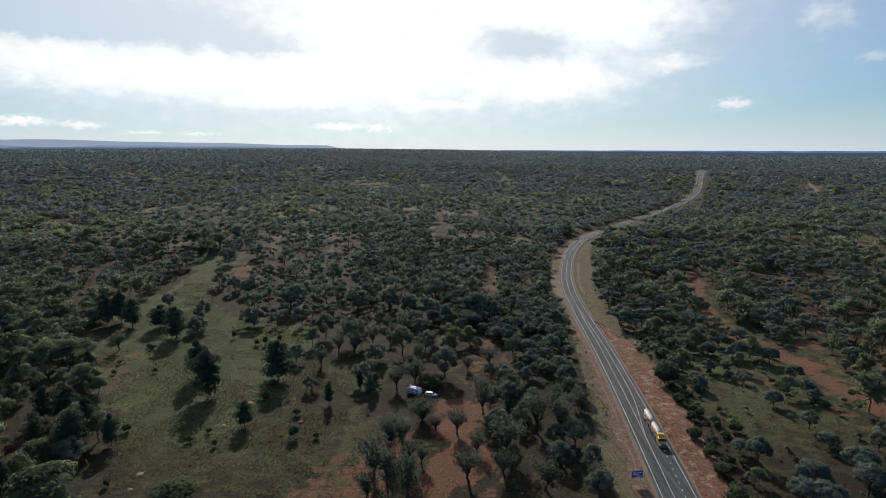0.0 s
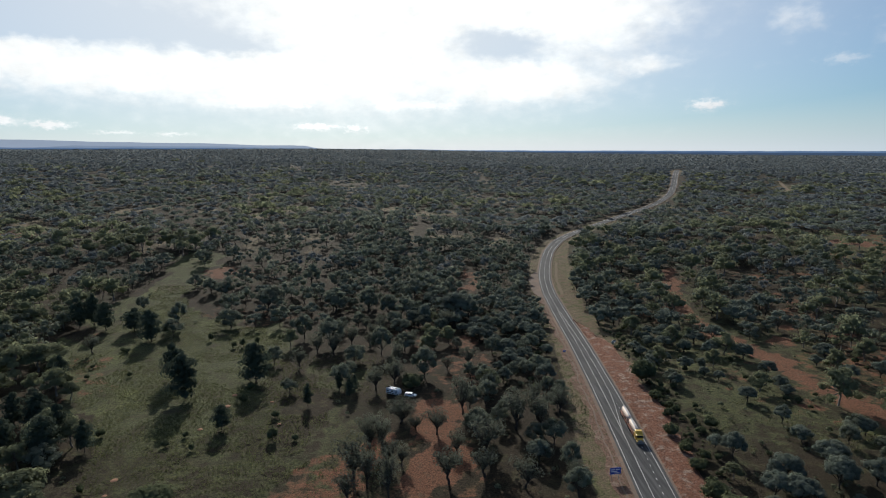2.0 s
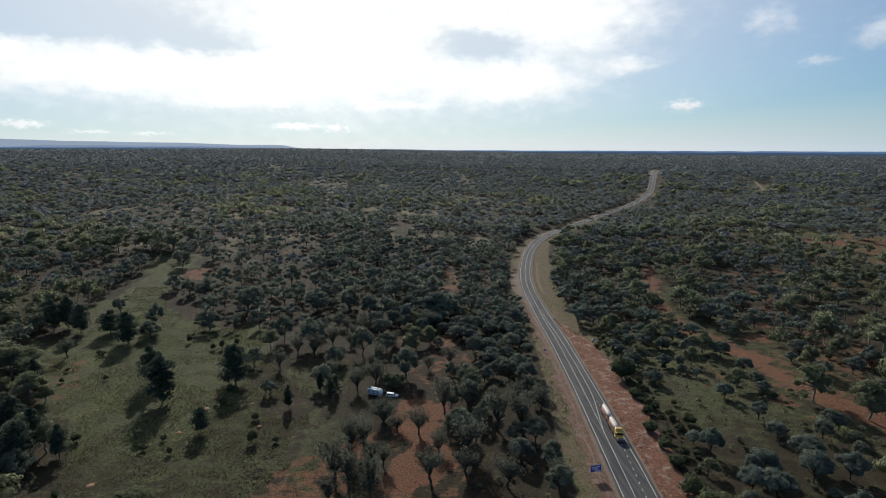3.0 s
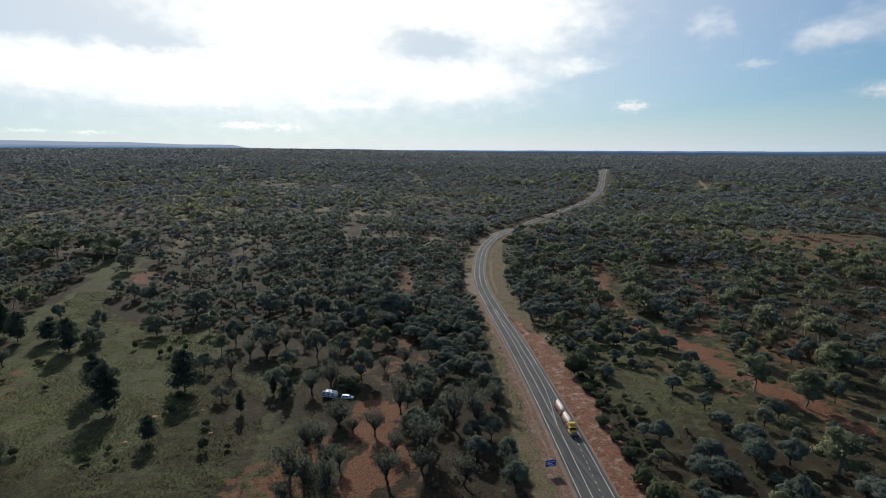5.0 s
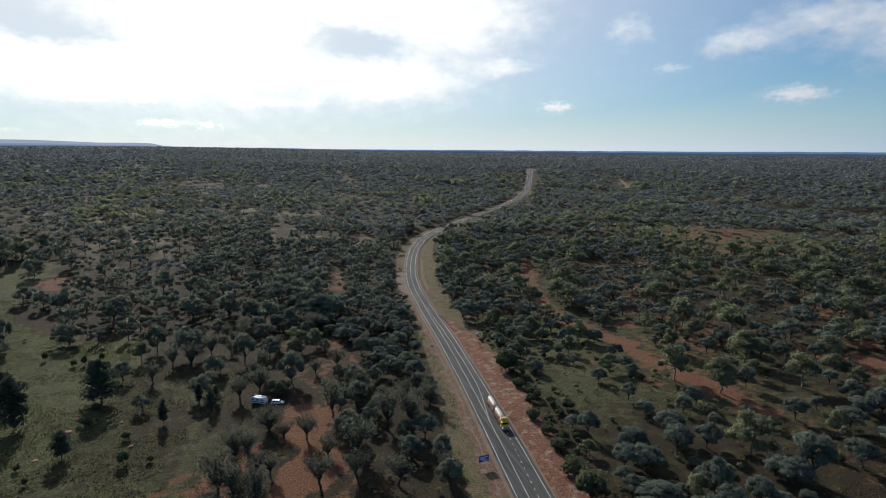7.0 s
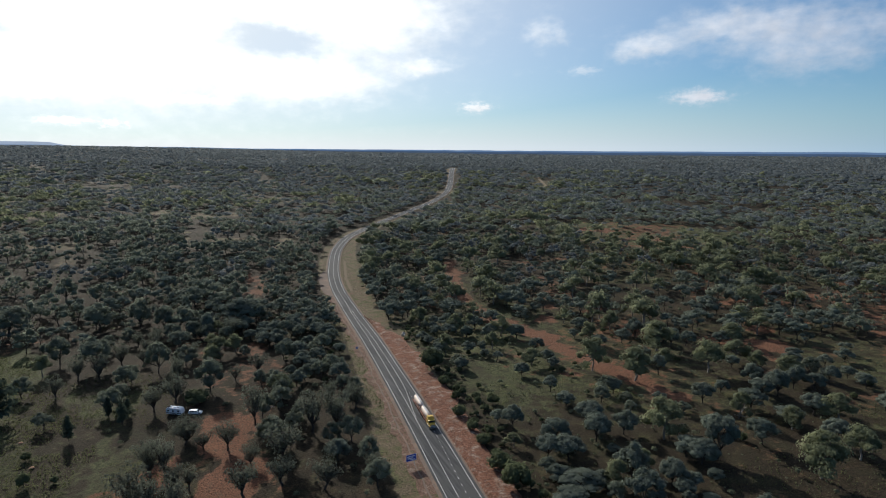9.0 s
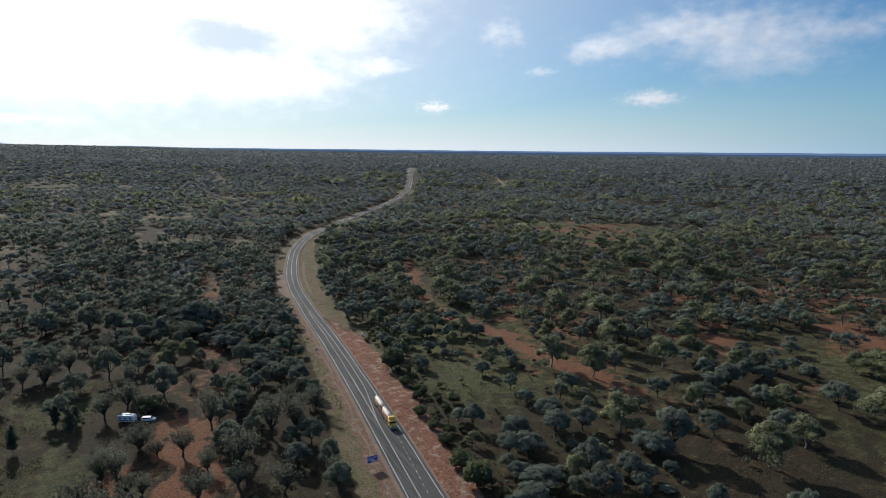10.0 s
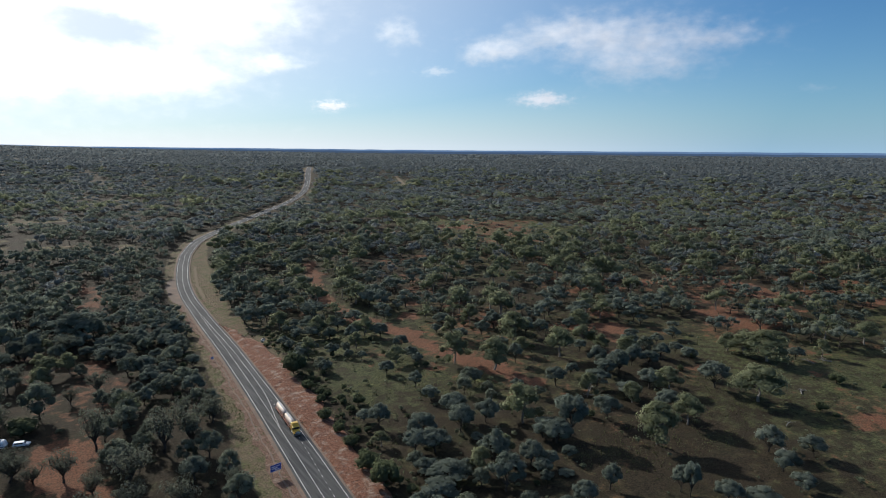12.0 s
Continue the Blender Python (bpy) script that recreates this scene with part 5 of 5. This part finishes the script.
def tanker_truck(x, y, turn):
    """A yellow prime mover with two bulk tank trailers; the front is at y = 0 and the rear at y = 26."""
    root = new("tanker_truck")
    cab = part("cab", box(-1.2, 1.2, 1.55, 3.5, 1.0, 2.95, 0.12), M_YELLOW, root)
    part("sleeper", box(-1.22, 1.22, 3.5, 4.7, 1.0, 3.1, 0.10), M_YELLOW, root)
    bm = box(-1.15, 1.15, 2.2, 4.6, 2.95, 3.75, 0.1)
    for v in bm.verts:
        if v.co.z > 3.3 and v.co.y < 3:
            v.co.y += 0.9
    part("roof_fairing", bm, M_YELLOW, root)
    bm = box(-0.95, 0.95, 0.25, 1.6, 0.95, 2.05, 0.12)
    for v in bm.verts:
        if v.co.z > 1.6 and v.co.y < 0.8:
            v.co.z -= 0.18
    part("bonnet", bm, M_YELLOW, root)
    part("windscreen", box(-1.05, 1.05, 1.52, 1.58, 2.1, 2.8, 0.02), M_GLASS, cab, "dark windscreen")
    for s in (-1, 1):
        part("side_window", box(s * 1.205 - 0.012, s * 1.205 + 0.012, 1.8, 2.8, 2.05, 2.7), M_GLASS, cab, "dark side window")
        part("headlight", box(s * 0.8 - 0.16, s * 0.8 + 0.16, 0.2, 0.27, 1.05, 1.3, 0.02), M_LAMP, root, "clear headlight")
        part("exhaust_stack", tube(s * 1.05, 4.85, 2.5, 0.09, 2.6, "Z", 12), M_STEEL, root, "steel exhaust stack")
        part("fuel_tank", tube(s * 0.95, 3.7, 0.75, 0.33, 1.7, "Y", 16, bevel=0.04), M_STEEL, root, "steel fuel tank")
        part("mirror", box(s * 1.42 - 0.1, s * 1.42 + 0.1, 1.6, 1.68, 2.1, 2.65, 0.02), M_DARK, root)
        part("front_guard", box(s * 1.0 - 0.24, s * 1.0 + 0.24, 0.45, 1.75, 1.0, 1.22, 0.06), M_YELLOW, root)
        part("frame_rail", box(s * 0.42 - 0.06, s * 0.42 + 0.06, 0.3, 7.2, 0.82, 1.02), M_DARK, root)
        wheel(root, s * 1.03, 1.1, 0.52, 0.3)
        for k in range(2):
            wheel(root, s * 0.98, 5.7 + 1.32 * k, 0.52, 0.5)
    bar = part("bull_bar", box(-1.2, 1.2, 0.0, 0.1, 0.55, 0.85, 0.03), M_STEEL, root, "steel bull bar")
    for k in range(3):
        part("bar_rail", tube(0, 0.03, 1.05 + 0.22 * k, 0.04, 2.0, "X", 8), M_STEEL, bar)
    part("grille", box(-0.55, 0.55, 0.2, 0.26, 1.05, 1.8, 0.02), M_STEEL, root, "bright grille")
    for k in range(5):
        part("marker_light", box(-0.8 + 0.4 * k - 0.05, -0.8 + 0.4 * k + 0.05, 2.9, 3.0, 3.52, 3.6), M_AMBER, root, "amber marker light")
    tank_trailer(root, 5.6, 9.0, 3)
    tank_trailer(root, 15.7, 10.0, 3)
    part("turntable", tube(0, 15.15, 1.2, 0.5, 0.16, "Z", 16), M_DARK, root)
    tagged(root, "yellow road train truck with two cream bulk tanks on the highway", "truck")
    root.matrix_basis = pose(x, y, 0.32, 0, 0, turn)


def caravan(x, y, turn):
    """A white caravan; its drawbar points along +x."""
    root = new("caravan")
    bm = bmesh.new()
    prof = [(-3.1, 0.62), (2.75, 0.62), (3.05, 1.15), (2.85, 2.2), (2.3, 2.85), (-2.6, 2.95), (-3.1, 2.7)]
    sides = [[bm.verts.new((px, s * 1.22, pz)) for px, pz in prof] for s in (-1, 1)]
    bm.faces.new(sides[0]), bm.faces.new(sides[1])
    for i in range(len(prof)):
        j = (i + 1) % len(prof)
        bm.faces.new((sides[0][i], sides[0][j], sides[1][j], sides[1][i]))
    bmesh.ops.bevel(bm, geom=list(bm.edges), offset=0.06, segments=2, affect="EDGES", profile=0.5)
    body = part("body", bm, M_WHITE, root)
    for s in (-1, 1):
        for px, w in ((-2.2, 0.75), (-0.2, 0.7), (1.8, 0.6)):
            win = part("window", box(px - w / 2, px + w / 2, s * 1.24 - 0.03, s * 1.24 + 0.03, 1.72, 2.12, 0.02), M_GLASS, body, "dark caravan window")
            part("window_frame", box(px - w / 2 - 0.05, px + w / 2 + 0.05, s * 1.235 - 0.02, s * 1.235 + 0.02, 1.67, 2.17, 0.01), M_DARK, win)
        part("stripe", box(-3.0, 2.9, s * 1.232 - 0.008, s * 1.232 + 0.008, 0.95, 1.25), M_DARK, body, "dark checker plate stripe")
        wheel(root, s * 1.0, -0.55, 0.36, 0.24)
        wheel(root, s * 1.0, 0.30, 0.36, 0.24)
    part("door", box(0.72, 1.22, -1.27, -1.23, 0.75, 2.5, 0.01), M_SIGN_WHITE, body)
    part("awning", tube(-0.2, -1.34, 2.78, 0.09, 4.4, "X", 12), M_GREY, body, "rolled grey awning")
    for px in (-1.8, 1.2):
        part("roof_hatch", box(px - 0.3, px + 0.3, -0.3, 0.3, 2.92, 3.06, 0.03), M_GREY, body, "grey roof hatch")
    part("air_conditioner", box(-0.6, 0.4, -0.35, 0.35, 2.90, 3.16, 0.06), M_SIGN_WHITE, body)
    part("solar_panel", box(-2.9, -2.2, -0.8, 0.8, 2.93, 2.98), M_GLASS, body, "dark solar panel")
    part("drawbar", box(3.0, 4.4, -0.06, 0.06, 0.42, 0.55, 0.01), M_DARK, root)
    part("gas_bottle", tube(3.4, 0.0, 0.85, 0.17, 0.6, "Z", 12, bevel=0.05), M_GREY, root)
    tagged(root, "white touring caravan with dark windows parked among trees", "caravan")
    root.matrix_basis = pose(x, y, 0.1, 0, 0, turn)


def wagon(x, y, turn):
    """A white four-wheel-drive wagon; its front points along +x."""
    root = new("wagon_car")
    bm = bmesh.new()
    prof = [(-2.4, 0.5), (2.35, 0.5), (2.4, 1.0), (1.25, 1.18), (0.65, 1.8), (-2.2, 1.85), (-2.4, 1.2)]
    sides = [[bm.verts.new((px, s * (0.93 if pz < 1.3 else 0.78), pz)) for px, pz in prof] for s in (-1, 1)]
    bm.faces.new(sides[0]), bm.faces.new(sides[1])
    for i in range(len(prof)):
        j = (i + 1) % len(prof)
        bm.faces.new((sides[0][i], sides[0][j], sides[1][j], sides[1][i]))
    bmesh.ops.bevel(bm, geom=list(bm.edges), offset=0.07, segments=2, affect="EDGES", profile=0.5)
    body = part("body", bm, M_WHITE, root)
    bm = bmesh.new()
    q = [bm.verts.new(p) for p in ((1.24, -0.72, 1.24), (1.24, 0.72, 1.24), (0.76, 0.64, 1.74), (0.76, -0.64, 1.74))]
    w = [bm.verts.new((v.co.x + 0.03, v.co.y, v.co.z + 0.03)) for v in q]
    bm.faces.new(q), bm.faces.new(w)
    for i in range(4):
        bm.faces.new((q[i], q[(i + 1) % 4], w[(i + 1) % 4], w[i]))
    part("windscreen", bm, M_GLASS, body, "dark windscreen")
    for s in (-1, 1):
        for x0, x1 in ((-2.0, -1.15), (-1.05, -0.2), (-0.1, 0.6)):
            part("side_window", box(x0, x1, s * 0.86 - 0.03, s * 0.86 + 0.03, 1.28, 1.68, 0.015), M_GLASS, body, "dark side window")
        part("headlight", box(2.36, 2.44, s * 0.65 - 0.16, s * 0.65 + 0.16, 0.78, 0.95, 0.02), M_LAMP, body, "clear headlight")
        part("roof_rail", box(-2.0, 0.4, s * 0.66 - 0.025, s * 0.66 + 0.025, 1.88, 1.93), M_DARK, body)
        for px in (-1.5, 1.5):
            wheel(root, px, 0, 0.4, 0.26).parent.location = (px, s * 0.83, 0.4)
    for o in root.children:
        if o.name.startswith("wheel"):
            o.rotation_euler = (0, 0, radians(90))
    tagged(root, "white four-wheel-drive wagon hitched before the caravan", "car")
    root.matrix_basis = pose(x, y, 0.1, 0, 0, turn)


def road_sign(x, y, w, h, z0, turn, rows, label):
    """A blue sign board on posts; its face looks along -y."""
    root = new("road_sign")
    board = part("board", box(-w / 2, w / 2, -0.03, 0.03, z0, z0 + h, 0.02), M_BLUE, root)
    edge = 0.06
    for zz in (z0 + edge, z0 + h - edge):
        part("border", box(-w / 2 + edge, w / 2 - edge, -0.04, -0.034, zz - 0.03, zz + 0.03), M_SIGN_WHITE, board)
    for xx in (-w / 2 + edge, w / 2 - edge):
        part("border", box(xx - 0.03, xx + 0.03, -0.04, -0.034, z0 + edge + 0.034, z0 + h - edge - 0.034), M_SIGN_WHITE, board)
    for a, b, c, d in rows:
        part("lettering_bar", box(a * w / 2, b * w / 2, -0.04, -0.034, z0 + c * h, z0 + d * h), M_SIGN_WHITE, board)
    for s in ((-1, 1) if w > 1.5 else (0,)):
        part("post", tube(s * w * 0.32, 0.09, (z0 + h) / 2 - 0.15, 0.05, z0 + h + 0.1, "Z", 10), M_GREY, root, "galvanised post")
    tagged(root, label, "road sign")
    root.matrix_basis = pose(x, y, 0.05, 0, 0, turn)


def far_shed(x, y, turn):
    root = new("shed")
    z = float(height(x, y))
    part("wall", box(-5, 5, -3, 3, 0, 3.0, 0.03), plain("pale_blue_sheet_wall", (0.45, 0.52, 0.62), 0.5), root)
    bm = bmesh.new()
    a = [bm.verts.new((px, py, pz)) for px in (-5.3, 5.3) for py, pz in ((-3.3, 2.98), (0, 4.4), (3.3, 2.98), (3.3, 3.08), (0, 4.52), (-3.3, 3.08))]
    bm.faces.new(a[:6]), bm.faces.new(a[6:])
    for i in range(6):
        bm.faces.new((a[i], a[(i + 1) % 6], a[6 + (i + 1) % 6], a[6 + i]))
    part("roof", bm, plain("pale_iron_roof", (0.66, 0.69, 0.72), 0.35, 0.5, 0.3), root, "pale iron roof")
    part("door", box(-1.5, 1.5, -3.06, -3.01, 0.02, 2.4), M_DARK, root)
    tagged(root, "small pale blue iron shed among far trees", "shed")
    root.matrix_basis = pose(x, y, z - 0.05, 0, 0, turn)


def fallen_tree(x, y, turn, size, mat, seed):
    """A dead tree lying on the ground."""
    rng = np.random.default_rng(seed)
    root = new("fallen_tree")
    trunk = join([limb((-0.5, 0, 0.06), (0.2, 0.03, 0.10), 0.05, 0.035, 7), limb((0.2, 0.03, 0.10), (0.55, -0.06, 0.12), 0.035, 0.012, 6)])
    new("trunk", mesh_np("trunk", *trunk, [mat])).parent = root
    for _ in range(9):
        p = np.array([rng.uniform(-0.1, 0.5), 0.0, 0.10])
        q = p + (rng.uniform(0.0, 0.25), rng.normal() * 0.22, rng.uniform(-0.05, 0.22))
        e = q + rng.normal(size=3) * (0.1, 0.1, 0.06)
        e[2] = max(e[2], 0.01)
        q[2] = max(q[2], 0.01)
        new("branch", mesh_np("branch", *join([limb(p, q, 0.016, 0.009), limb(q, e, 0.009, 0.003)]), [mat])).parent = root
    tagged(root, "bleached grey fallen dead tree on red earth", "fallen tree", group="fallen_trees")
    root.matrix_basis = Matrix.LocRotScale((x, y, float(height(x, y)) + 0.05), Euler((0, 0, radians(turn))), (size,) * 3)


tanker_truck(73.7, 191.7, -5.2)
caravan(-12.0, 239.6, -29)
wagon(-5.0, 237.0, -16)
road_sign(58.3, 170.8, 3.6, 2.2, 2.0, 8, [(-0.8, -0.1, 0.62, 0.78), (0.05, 0.75, 0.62, 0.78), (-0.75, 0.3, 0.36, 0.52), (-0.2, 0.7, 0.14, 0.28)],
          "large blue and white roadside sign on two posts")
road_sign(69.7, 286.7, 1.3, 1.0, 1.1, 8, [(-0.6, 0.6, 0.4, 0.65)], "small blue roadside sign on one post")
far_shed(573, 243.5, 20)
M_DEAD = bark("bleached_wood", (0.13, 0.12, 0.11), (0.28, 0.27, 0.25))
for x, y, turn, size, seed in ((190.7, 163.1, 25, 6.0, 1), (186, 160, 140, 4.0, 2), (205, 90.5, 60, 4.5, 3), (226, 100, 10, 4.0, 4), (304, 128, 80, 6.0, 5),
                               (312, 124, 120, 5.0, 6), (262, 112, 30, 5.0, 7), (21, 232, 15, 5.0, 8), (-13, 268, 0, 6.0, 9)):
    fallen_tree(x, y, turn, size, M_DEAD, seed)


def ant_mound(x, y, w):
    """A low bare mound of pale earth in the grass."""
    rng = np.random.default_rng(int(abs(x * 7 + y)))
    bm = bmesh.new()
    rings = []
    for k, (r, z) in enumerate(((1.0, -0.05), (0.8, 0.10), (0.45, 0.20), (0.15, 0.24))):
        rings.append([bm.verts.new((w / 2 * r * (1 + 0.22 * (rng.random() - 0.5)) * math.cos(a), w / 2 * r * (1 + 0.22 * (rng.random() - 0.5)) * math.sin(a), z))
                      for a in np.arange(14) * 2 * math.pi / 14])
    for p, q in zip(rings, rings[1:]):
        for i in range(14):
            bm.faces.new((p[i], p[(i + 1) % 14], q[(i + 1) % 14], q[i])).smooth = True
    bm.faces.new(rings[-1])
    me = bpy.data.meshes.new("ant_mound")
    bmesh.ops.recalc_face_normals(bm, faces=bm.faces)
    bm.to_mesh(me)
    bm.free()
    me.materials.append(M_MOUND)
    ob = tagged(new("ant_mound", me), "low bare mound of pale pink earth in grass", "ant mound", group="ant_mounds")
    ob.matrix_basis = pose(x, y, float(height(x, y)) + 0.12)


M_MOUND = plain("pale_pink_earth", (0.30, 0.17, 0.11), 0.95, 0.1, wear=0.2, scale=1.5)
for x, y, w in ((-77.5, 241.8, 2.4), (-77.2, 231.0, 2.6), (-80.7, 210.8, 2.0), (-94.7, 176.9, 2.4), (-93.3, 168.2, 1.8), (-60.5, 234.4, 1.6), (-53.0, 213.9, 1.6)):
    ant_mound(x, y, w)


def culvert(x, y, turn):
    """A concrete culvert mouth beside the road."""
    root = new("culvert")
    part("headwall", box(-1.8, 1.8, -0.15, 0.15, 0.0, 0.85, 0.03), M_CONCRETE, root)
    for s in (-1, 1):
        bm = box(s * 1.8 - 0.12, s * 1.8 + 0.12, -1.3, -0.15, 0.0, 0.7, 0.02)
        part("wing_wall", bm, M_CONCRETE, root)
    part("apron", box(-1.66, 1.66, -1.3, -0.17, -0.05, 0.06), M_CONCRETE, root)
    part("pipe_mouth", tube(0, -0.17, 0.42, 0.32, 0.06, "Y", 16), M_DARK, root, "dark pipe mouth")
    tagged(root, "pale concrete culvert mouth in the roadside grass", "culvert")
    root.matrix_basis = pose(x, y, 0.1, 0, 0, turn)


M_CONCRETE = plain("pale_concrete", (0.42, 0.40, 0.36), 0.85, 0.2, wear=0.18, scale=1.2)
culvert(99.0, 304.0, 60)
